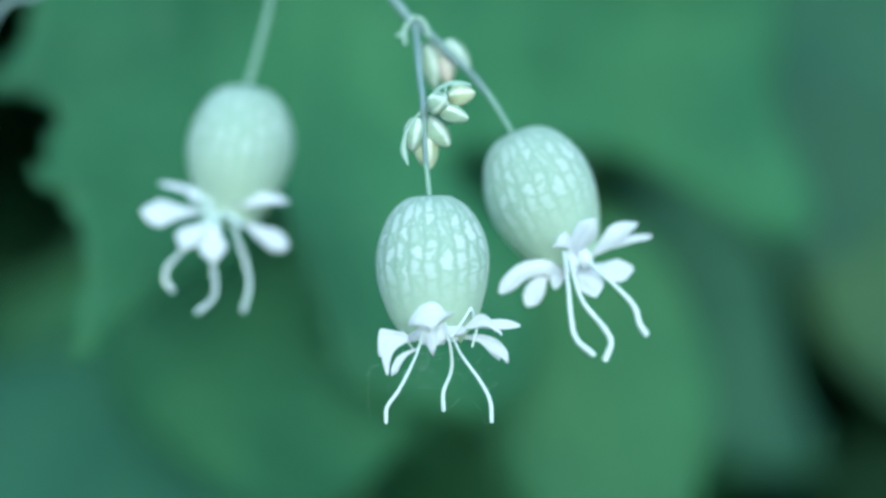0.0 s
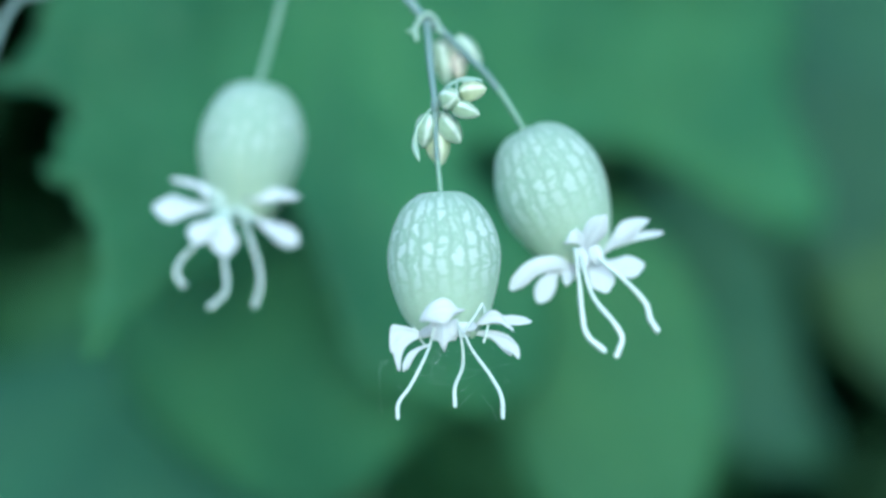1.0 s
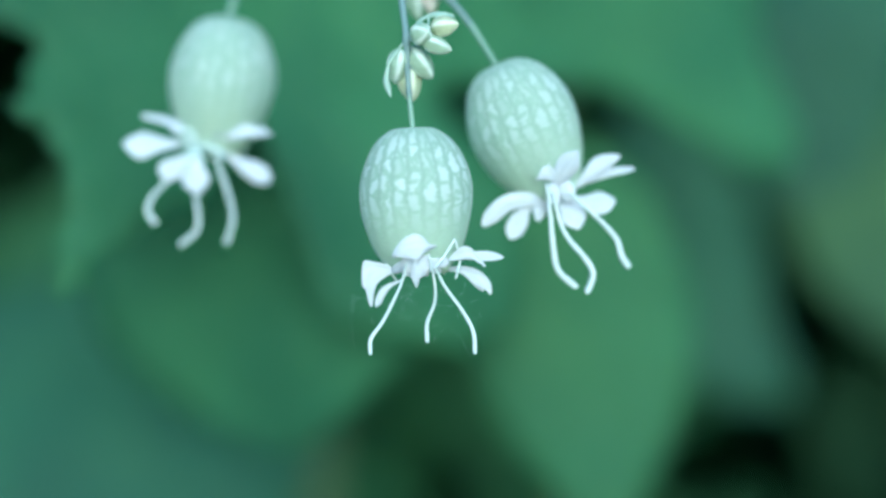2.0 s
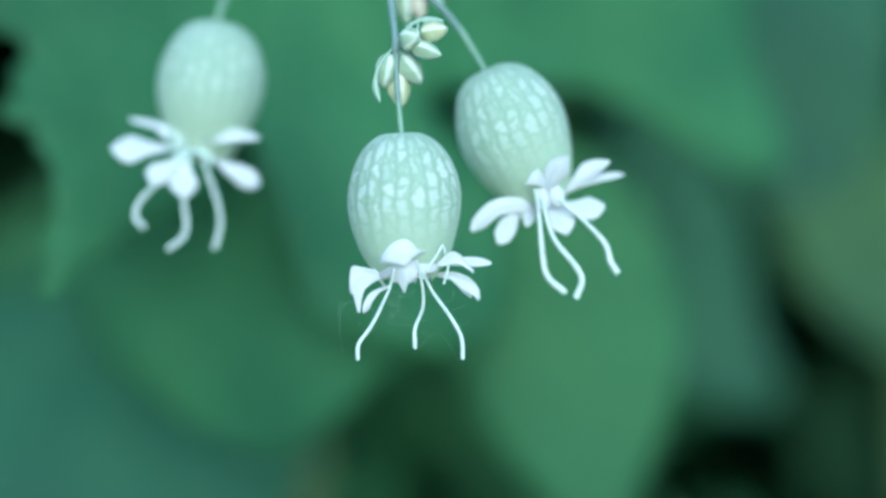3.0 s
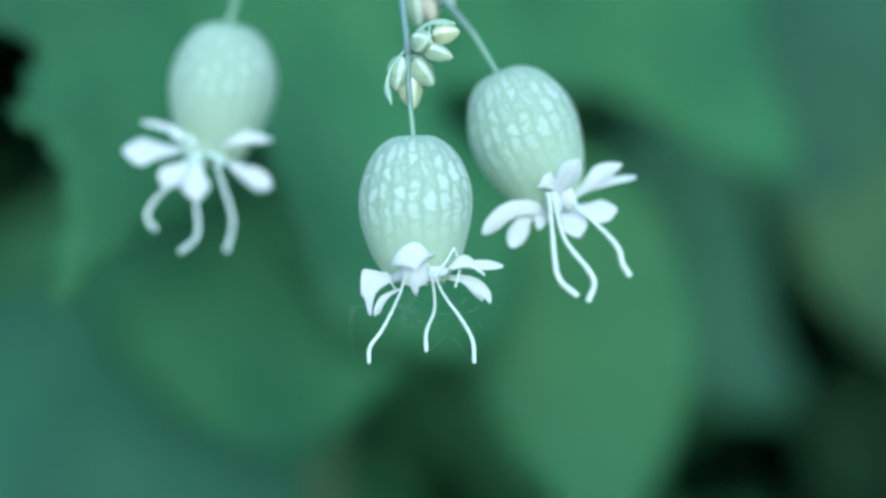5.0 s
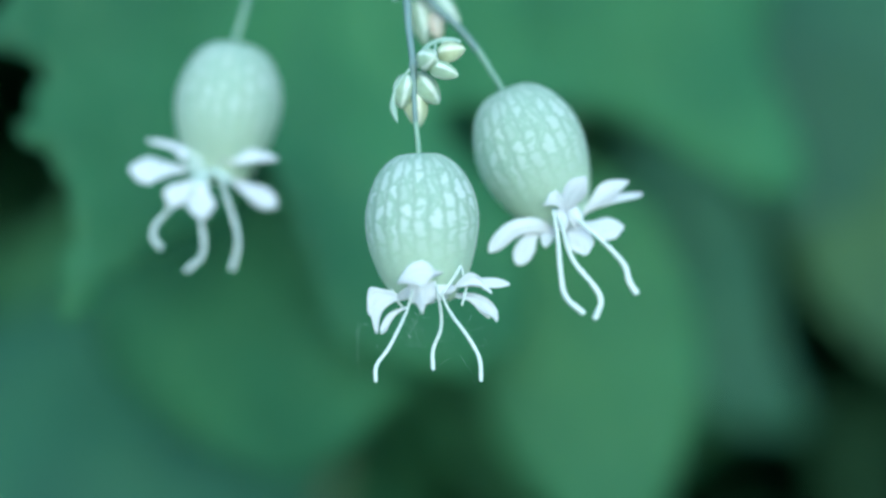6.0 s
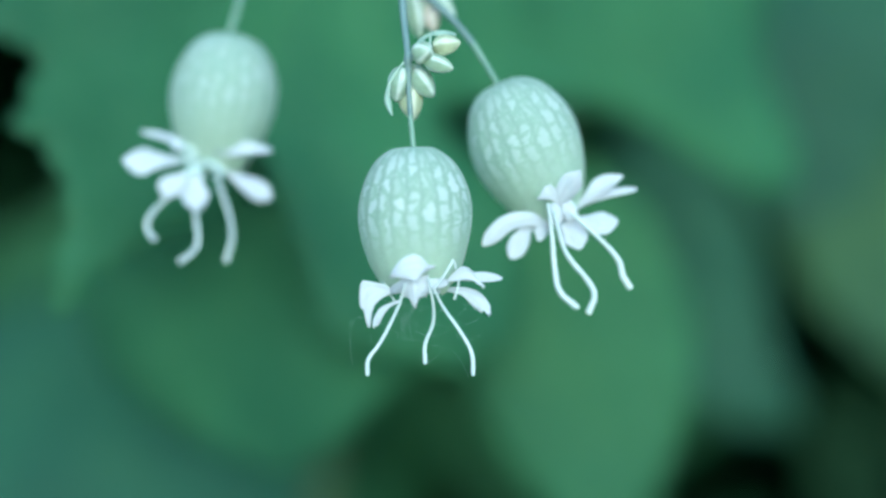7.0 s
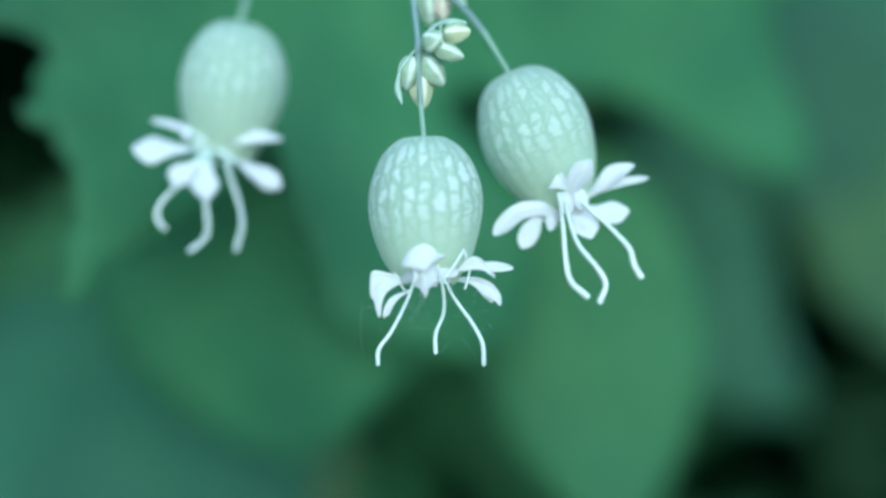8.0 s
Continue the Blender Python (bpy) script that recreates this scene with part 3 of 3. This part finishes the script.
def filament(flower, k, points, radius=2.2):
    bm = bmesh.new()
    tube(bm, units(points, k), [radius * k] * len(points), sides=7, n=12)
    return part("filament", bm, STYLE, flower)


def campion_flower(label, x, y, z):
    f = tagged(new("campion_flower"), label, "flower", "nodding campion flowers", "thing")
    f.location = (x / 1000, y / 1000, HEIGHT + z / 1000)
    return f


FRONT, UP, LOW = (0.1, -1, 0.1), (0.15, -1, 0.55), (-0.1, -1, -0.35)

# the sharp flower that hangs straight down
fc = campion_flower("white campion flower with a veined pale green calyx, hanging straight", -1.38, 0, 5.40)
calyx(fc, U, -2.6, 0, CALYX, PROFILE)
broad_petal(fc, U, [([[(-36, -82, 223), (-30, -87, 210), (-15, -91, 192), (4, -92, 184), (19, -90, 190), (28, -85, 201), (43, -74, 204)], [(-35, -82, 224), (-28, -92, 218), (-13, -97, 208), (5, -99, 203), (19, -96, 203), (29, -87, 205), (43, -74, 204)], [(-35, -82, 225), (-25, -91, 224), (-9, -96, 225), (7, -98, 229), (18, -96, 218), (29, -86, 211), (43, -74, 205)]], 2)])
broad_petal(fc, U, [([[(-28, -44, 248), (-47, -44, 239), (-68, -44, 234), (-85, -44, 233), (-89, -44, 250), (-89, -44, 271), (-86, -44, 283)], [(-28, -44, 250), (-45, -44, 245), (-63, -44, 243), (-77, -44, 247), (-84, -44, 261), (-84, -44, 273), (-83, -44, 280)], [(-28, -44, 251), (-43, -44, 251), (-59, -44, 255), (-71, -44, 265), (-77, -44, 283), (-77, -44, 299), (-75, -44, 311)], [(-28, -44, 252), (-40, -44, 257), (-53, -44, 265), (-63, -44, 275), (-68, -44, 291), (-69, -44, 301), (-70, -44, 310)]], 3), ([[(-19, -38, 265), (-39, -38, 272), (-55, -38, 281), (-64, -38, 296), (-67, -38, 309)], [(-19, -38, 267), (-38, -38, 275), (-52, -38, 287), (-59, -38, 303), (-64, -38, 314)], [(-19, -38, 269), (-37, -38, 279), (-48, -38, 293), (-55, -38, 308), (-59, -38, 311)]], 2)])
broad_petal(fc, U, [([[(61, -50, 230), (76, -50, 214), (89, -50, 206), (102, -50, 211), (112, -50, 223), (123, -50, 236), (127, -50, 240)], [(61, -50, 231), (77, -50, 224), (92, -50, 217), (104, -50, 221), (112, -50, 230), (121, -50, 239), (125, -50, 243)], [(62, -50, 233), (79, -50, 231), (95, -50, 228), (107, -50, 231), (114, -50, 236), (119, -50, 238), (121, -50, 239)]], 3)])
petal(fc, U, [([(60, -15, 231), (84, -20, 227), (104, -25, 225), (132, -25, 225), (159, -25, 228)], [5, 6, 8, 9.5, 6], UP, 0.2)], 0.4)
broad_petal(fc, U, [([[(46, -18, 246), (76, -18, 244), (98, -18, 245), (119, -18, 253), (133, -18, 267), (140, -18, 280)], [(47, -18, 247), (79, -18, 248), (97, -18, 253), (114, -18, 264), (128, -18, 278), (136, -18, 293)], [(48, -18, 249), (81, -18, 252), (95, -18, 259), (109, -18, 271), (120, -18, 282), (127, -18, 284)], [(48, -18, 250), (82, -18, 256), (95, -18, 264), (106, -18, 276), (115, -18, 284), (122, -18, 289)]], 3)])
broad_petal(fc, U, [([[(-4, -80, 226), (-2, -79, 243), (-2, -76, 261), (5, -71, 275)], [(5, -83, 228), (6, -83, 246), (6, -78, 262), (7, -72, 276)], [(15, -80, 225), (13, -79, 246), (12, -76, 261), (8, -71, 275)]], 1)])
style(fc, U, [(-11, -80, 236), (-21, -66, 274), (-50, -60, 334), (-72, -62, 366), (-74, -60, 393)])
style(fc, U, [(29, -86, 226), (38, -62, 270), (38, -46, 306), (25, -38, 342), (25, -38, 375)])
style(fc, U, [(39, -78, 242), (56, -62, 277), (86, -57, 319), (105, -58, 355), (108, -58, 392)])
broad_petal(fc, U, [([[(-18, -75, 222), (-17, -72, 242), (-13, -67, 258)], [(5, -80, 224), (6, -78, 246), (7, -71, 262)], [(30, -72, 219), (30, -70, 242), (27, -64, 257)]], 2)])
petal(fc, U, [([(-6, -70, 232), (-22, -62, 243), (-36, -46, 251)], [8, 9, 7], FRONT, 0.2)], 0.3)
petal(fc, U, [([(14, -74, 228), (38, -66, 233), (64, -52, 235)], [9, 11, 8], FRONT, 0.2),
              ([(18, -66, 238), (36, -54, 245), (52, -28, 249)], [7, 8, 7], FRONT, 0.2)], 0.3)
filament(fc, U, [(-23, -50, 226), (-22, -52, 239), (-16, -50, 252)])
filament(fc, U, [(-49, -30, 232), (-37, -34, 256), (-27, -30, 270)])
filament(fc, U, [(83, -40, 233), (79, -42, 249), (75, -42, 263)])
filament(fc, U, [(72, -66, 195), (59, -70, 217), (42, -68, 241)])
filament(fc, U, [(72, -66, 195), (76, -62, 203), (76, -60, 210)])

# the leaning flower behind it
k = U * 1.0445
fr = campion_flower("white campion flower with a pale green calyx, leaning outwards", 7.394, 5.8, 12.376)
calyx(fr, k, -24.5, 4, CALYX_SOFT, ROUND, 1.0, 0.98, 1)
petal(fr, k, [([(100, -50, 222), (104, -62, 209), (114, -76, 188), (126, -86, 169), (137, -90, 154)], [6, 9, 18, 18, 6], FRONT, 0.25)])
broad_petal(fr, k, [([[(108, -56, 208), (96, -74, 186), (86, -82, 176)], [(107, -56, 210), (88, -78, 192), (73, -84, 186)], [(106, -56, 213), (86, -76, 204), (64, -84, 204)]], 2)])
petal(fr, k, [([(92, -30, 249), (78, -36, 246), (54, -44, 237), (17, -50, 244), (-10, -52, 267), (-26, -52, 284)], [6, 11, 13, 15, 14, 9], FRONT, 0.3),
              ([(87, -30, 249), (77, -38, 257), (71, -42, 276)], [8, 12, 6], FRONT, 0.2),
              ([(73, -25, 250), (54, -32, 255), (40, -38, 275), (23, -40, 307)], [5, 8, 17, 16], FRONT, 0.2)])
petal(fr, k, [([(128, -20, 222), (152, -26, 205), (181, -32, 177), (217, -34, 161)], [5, 7, 16, 6], FRONT, 0.25),
              ([(133, -15, 218), (160, -18, 203), (199, -20, 190), (244, -20, 183)], [5, 7, 8, 6], UP, 0.2)])
petal(fr, k, [([(128, -20, 236), (151, -30, 240), (181, -36, 242), (209, -36, 240)], [7, 12, 23, 16], UP, 0.15)])
petal(fr, k, [([(109, -30, 235), (119, -44, 249), (134, -52, 269), (141, -55, 289)], [7, 13, 23, 15], FRONT, 0.15)])
petal(fr, k, [([(90, -66, 210), (98, -66, 228), (103, -60, 248)], [9, 12, 9], FRONT, 0.25)], 0.2)
petal(fr, k, [([(116, -62, 206), (122, -62, 224), (125, -56, 242)], [9, 12, 9], FRONT, 0.25)], 0.2)
style(fr, k, [(83, -78, 212), (91, -66, 260), (98, -60, 327), (107, -60, 362), (136, -60, 388)], 4.4)
style(fr, k, [(93, -78, 225), (115, -64, 292), (152, -62, 339), (166, -62, 366), (157, -60, 397)], 4.4)
style(fr, k, [(126, -70, 228), (179, -54, 274), (208, -50, 306), (216, -50, 333), (229, -48, 354)], 4.4)
filament(fr, k, [(124, -40, 205), (133, -42, 215), (137, -40, 230)])

# the soft flower off to the side, farther away
k = U * 1.13
fl = campion_flower("white campion flower with a pale green calyx, hanging farther back", -22.2, 17, 18.66)
calyx(fl, k * 0.95, 8.6, 3, CALYX_FAINT, ROUND, 0.97, 0.975, -1.5)
petal(fl, k, [([(-98, -50, 182), (-90, -57, 194), (-80, -61, 206)], [5, 8, 6], FRONT, 0.2)])
petal(fl, k, [([(-74, -42, 198), (-92, -48, 188), (-115, -50, 180), (-150, -50, 173)], [5, 7, 7, 4], UP, 0.2)])
petal(fl, k, [([(-84, -44, 222), (-104, -48, 222), (-128, -52, 222), (-150, -54, 223), (-180, -54, 222)], [6, 10, 19, 27, 18], UP, 0.15)])
petal(fl, k, [([(-72, -56, 244), (-82, -62, 256), (-98, -64, 270), (-106, -66, 287)], [4, 13, 22, 15], FRONT, 0.15),
              ([(-54, -60, 246), (-54, -66, 262), (-53, -70, 284), (-50, -72, 309)], [5, 14, 24, 16], FRONT, 0.15)])
petal(fl, k, [([(-12, -46, 208), (10, -50, 202), (36, -54, 199), (76, -54, 205)], [6, 13, 12, 5], UP, 0.2)])
petal(fl, k, [([(-2, -38, 244), (16, -42, 254), (42, -45, 268), (72, -46, 287)], [4, 9, 17, 17], FRONT, 0.15)])
for claw_to in [(-86, 206, 194), (-82, 206, 226), (-74, 224, 248), (-54, 224, 250), (-8, 206, 206), (0, 222, 246)]:
    x, z0, z1 = claw_to
    bm = bmesh.new()
    ribbon(bm, units([(-42 + 0.12 * x, -44, z0), (-20 + 0.6 * x, -52, (z0 + z1) / 2), (x, -54, z1)], k), [7 * k, 6.5 * k, 5 * k], FRONT, 0.3, n=12, across=7, teeth=0.0)
    thicken(part("claw", bm, CLAW, fl, "narrow pale greenish petal claw"), 1.2 * k)
style(fl, k, [(-62, -55, 246), (-103, -60, 286), (-130, -62, 315), (-137, -62, 339), (-125, -60, 358)], 3.5)
style(fl, k, [(-42, -58, 246), (-55, -62, 300), (-50, -64, 350), (-55, -64, 374), (-81, -62, 396)], 3.5)
style(fl, k, [(-23, -45, 231), (-16, -52, 262), (2, -55, 316), (7, -55, 353), (-4, -52, 394)], 3.5)


def mm(points):
    return [(x / 1000, y / 1000, HEIGHT + z / 1000) for x, y, z in points]


# the stalk: it rises beside the view, arches over it, and the flowers hang from it
stalk = tagged(new("campion_stalk"), "thin arching bluish-green stalk that carries the flowers", "stalk", kind="thing")
stalk.location = (-0.11, 0.03, 0)
foot = Vector(stalk.location)


def stalk_part(name, points, radii, mat, label="", n=40):
    bm = bmesh.new()
    tube(bm, [Vector(q) - foot for q in points], radii, n=n)
    return part(name, bm, mat, stalk, label)


stalk_part("main_stem", [(-0.11, 0.03, -0.03), (-0.116, 0.03, 0.15), (-0.105, 0.028, 0.33)] + mm([(-82, 25, -60), (-66, 22, -12), (-57, 20, 15), (-51.8, 19, 27.6), (-46.5, 18.4, 29.6), (-33, 15, 35.5), (-19, 11.5, 37.5), (-9.6, 8.6, 31.8), (-5.2, 7.6, 26.7), (-3.1, 7, 24.0)]),
           [0.0013, 0.0012, 0.0011, 0.001, 0.0009, 0.0008, 0.0004, 0.0004, 0.0005, 0.00055, 0.00055, 0.0005, 0.00048], STEM, n=140)
stalk_part("pedicel", mm([(-22.5, 17, 18.6), (-21.1, 17, 23.4), (-19.75, 16.6, 28.6), (-19.1, 14.5, 33.0), (-18.6, 11.4, 37.3)]), [0.0004, 0.0004, 0.00042, 0.00045, 0.0005], PEDICEL)
stalk_part("pedicel", mm([(7.40, 5.8, 12.3), (6.1, 6.2, 14.5), (4.78, 6.6, 16.65)]), [0.0003, 0.0003, 0.00033], PEDICEL)
stalk_part("branch", mm([(4.98, 6.6, 16.35), (2.95, 6.9, 18.83), (0.54, 7.1, 21.1), (-1.47, 7.0, 23.1), (-3.1, 7, 24.2)]), [0.00033, 0.00036, 0.00038, 0.0004, 0.00045], STEM)
stalk_part("pedicel", mm([(-1.38, 0, 5.35), (-1.55, 0, 7.1), (-1.74, 0, 8.8)]), [0.00026, 0.00026, 0.00027], PEDICEL)
stalk_part("branch", mm([(-1.72, 0, 8.6), (-1.88, 0, 11.4), (-1.95, 0, 13.6), (-2.05, 0.3, 15.2), (-2.5, 3.0, 18.9), (-2.75, 5.6, 22.2), (-3.1, 6.8, 23.9)]), [0.00027, 0.00029, 0.00034, 0.00034, 0.00036, 0.0004, 0.0004], STEM)
stalk_part("node", mm([(-1.95, 0, 13.4), (-1.95, -0.05, 14.2), (-2.02, 0.2, 15.0)]), [0.0003, 0.00046, 0.00032], STEM, n=10)


def bud(cluster, start, end, half, mat, n=14, sides=16):
    """A pointed flower bud with a keel along its sides."""
    a, b = Vector(start), Vector(end)
    t = (b - a).normalized()
    s = Vector((0.2, -1, 0.3))
    s = (s - t * s.dot(t)).normalized()
    up = t.cross(s)
    bm = bmesh.new()
    uv = bm.loops.layers.uv.new("UVMap")
    rings = []
    for i in range(n):
        f = i / (n - 1)
        r = half * (math.sin(math.pi * min(1, f * 0.93 + 0.07) ** 0.85) ** 0.62 * (1 - 0.12 * f) + 0.02)
        ring = []
        for k_ in range(sides):
            an = 2 * math.pi * k_ / sides
            rr = r * (1 + 0.2 * (abs(math.cos(2 * an)) ** 0.7 - 0.7))
            ring.append(bm.verts.new(a + (b - a) * f + (s * math.cos(an) + up * math.sin(an)) * rr))
        rings.append(ring)
    for j, (p, q) in enumerate(zip(rings, rings[1:])):
        for k_ in range(sides):
            face = bm.faces.new((p[k_], p[(k_ + 1) % sides], q[(k_ + 1) % sides], q[k_]))
            for l, (u_, v_) in zip(face.loops, ((k_, j), (k_ + 1, j), (k_ + 1, j + 1), (k_, j + 1))):
                l[uv].uv = (u_ / sides, v_ / (n - 1))
    bm.faces.new(rings[0])
    bm.faces.new(rings[-1])
    return part("bud", bm, mat, cluster)


def bud_cluster(label, buds, stems):
    c = tagged(new("bud_cluster"), label, "flower bud", "bud clusters", "thing")
    c.location = mm([buds[0][0]])[0]
    o = Vector(c.location)
    for start, end, half, mat in buds:
        bud(c, Vector(mm([start])[0]) - o, Vector(mm([end])[0]) - o, half / 1000, mat)
    for points, r in stems:
        bm = bmesh.new()
        tube(bm, [Vector(q) - o for q in mm(points)], [r / 1000] * len(points), sides=8, n=20)
        part("bract", bm, BRACT, c)
    return c


def bract(cluster, points, widths, cup=0.5):
    """A thin boat-shaped bract with pale edges: the points run along its keel, in mm."""
    o = Vector(cluster.location)
    bm = bmesh.new()
    ribbon(bm, [Vector(q) - o for q in mm(points)], [w / 1000 for w in widths], (0.2, -1, 0.2), cup, n=16, across=7, teeth=0.0)
    return thicken(part("bract", bm, BRACT, cluster), 0.00008)


upper = bud_cluster("three small cream-green pointed buds on an arched stalk",
                    [((0.6, -0.4, 15.4), (3.3, -0.8, 15.85), 1.06, BUD), ((-0.2, -0.8, 14.1), (2.6, -1.3, 13.1), 0.95, BUD_PALE), ((-0.9, -0.3, 14.6), (0.2, -2.4, 14.9), 1.2, BUD_PALE)],
                    [([(-1.95, 0.0, 14.3), (-0.8, -0.2, 15.95), (0.5, -0.3, 16.75), (1.7, -0.3, 16.9), (2.75, -0.5, 16.6)], 0.2),
                     ([(-0.4, -0.3, 16.2), (-0.6, -0.4, 15.5), (-0.8, -0.5, 14.9)], 0.14), ([(0.3, -0.3, 16.6), (0.2, -0.5, 15.2), (0.2, -0.7, 14.1)], 0.13)])
bract(upper, [(0.3, -0.3, 16.75), (1.3, -0.5, 16.75), (2.4, -0.7, 16.4)], [0.2, 0.3, 0.08])
bract(upper, [(-1.9, -0.1, 14.2), (-1.4, -0.4, 14.4), (-0.9, -0.6, 14.7)], [0.2, 0.35, 0.12])
lower = bud_cluster("small cream-green pointed buds hanging beside the flower stalk",
                    [((-2.5, 0.6, 13.3), (-3.2, 0.5, 9.9), 1.2, BUD_PALE), ((-1.5, 0.9, 13.2), (0.65, 0.6, 10.45), 1.25, BUD_PALE), ((-1.95, 1.3, 11.8), (-1.4, 1.2, 8.1), 1.28, BUD)],
                    [([(-1.95, 0.0, 14.3), (-2.9, -0.1, 13.2), (-3.75, -0.2, 11.9), (-4.1, -0.2, 10.8)], 0.14)])
bract(lower, [(-3.75, -0.2, 11.6), (-4.0, -0.2, 10.5), (-3.85, -0.15, 9.6), (-3.55, -0.1, 8.5)], [0.1, 0.26, 0.32, 0.06], 0.8)
bract(lower, [(-1.7, 0.3, 13.6), (-0.8, 0.0, 13.4), (0.1, -0.1, 12.6)], [0.2, 0.35, 0.08], 0.6)
fork = bud_cluster("pale pinkish-white buds in the fork of the stalk",
                   [((-1.7, 9, 22.3), (-0.75, 9.2, 17.4), 1.2, BUD_PALE), ((0.2, 8.6, 20.8), (0.6, 8.6, 17.9), 0.9, BUD_PINK), ((-0.9, 9.3, 22.3), (0.2, 9.2, 19.0), 0.95, BUD), ((0.3, 9.5, 22.6), (2.9, 9.5, 19.6), 1.1, BUD_PALE)],
                   [([(-3.0, 7.1, 24.0), (-1.8, 8, 23.6), (-0.6, 9, 22.4), (0.6, 9.4, 22.6)], 0.22), ([(-4.0, 6.4, 21.9), (-4.1, 6.4, 23.4), (-3.0, 6.3, 24.7), (-1.9, 6.5, 24.0), (-1.6, 6.7, 22.7)], 0.27),
                    ([(-4.1, 6.4, 22.8), (-4.5, 6.4, 22.9), (-4.9, 6.4, 22.8)], 0.2)])


# ---- silk between the petals and the styles ----
def silk():
    """Many hair-thin threads, slack and crossing, with a few specks caught in them."""
    bm = bmesh.new()
    rnd = random.Random(8)
    for i in range(34):
        x, z = rnd.uniform(-60, 110), rnd.uniform(272, 350)
        if i < 5:
            x, z = rnd.uniform(-105, -80), rnd.uniform(285, 305)
        a = Vector((x, rnd.uniform(-60, -30), z))
        b = a + Vector((rnd.gauss(0, 26), rnd.uniform(-8, 8), rnd.gauss(0, 22)))
        mid = (a + b) / 2 + Vector((rnd.gauss(0, 6), rnd.gauss(0, 3), rnd.uniform(0, 9)))
        path = [Vector(q) for q in units([a, mid, b], U)]
        tube(bm, path, [0.0000026] * 3, sides=4, n=9)
        if i % 3 == 0:
            bmesh.ops.create_icosphere(bm, subdivisions=1, radius=rnd.uniform(0.000015, 0.00004), matrix=Matrix.Translation(path[1]))
    ob = part("spider_silk", bm, SILK)
    ob.location = fc.location
    return tagged(ob, "fine pale spider silk strung between petals and styles", "spider silk", kind="stuff")


silk()


# ---- the flowers nod a little on their stalks ----
def motions():
    nod = lambda f, rows: walk(f, [(t, Matrix.Translation(Vector(f.location) + Vector((a / 1000, 0, b / 1000)))) for t, a, b in rows])
    nod(fc, [(0, 0, 0), (1.0, 0.03, 0), (1.5, 0.04, 0.03), (3.0, 0, 0), (3.5, -0.04, -0.02), (4.0, -0.04, -0.05), (5.5, -0.03, 0), (6.0, 0, -0.01), (6.5, -0.04, -0.04), (7.0, -0.08, -0.05), (7.5, -0.1, -0.1), (8.0, -0.08, -0.08)])
    nod(fl, [(0, 0, 0), (1.0, -0.03, 0.03), (1.5, 0, 0), (3.0, 0.03, -0.02), (3.5, 0.05, 0), (4.0, 0.07, 0.07), (5.5, 0.07, 0.01), (6.0, 0.03, 0.02), (6.5, 0.06, 0.04), (7.0, 0.12, 0.03), (7.5, 0.12, 0.12), (8.0, 0.11, 0.12)])
    nod(fr, [(0, 0, 0), (1.5, -0.02, -0.03), (3.5, 0.01, 0.03), (5.5, 0, 0), (7.5, 0.03, 0.03), (8.0, 0.02, 0.02)])


motions()
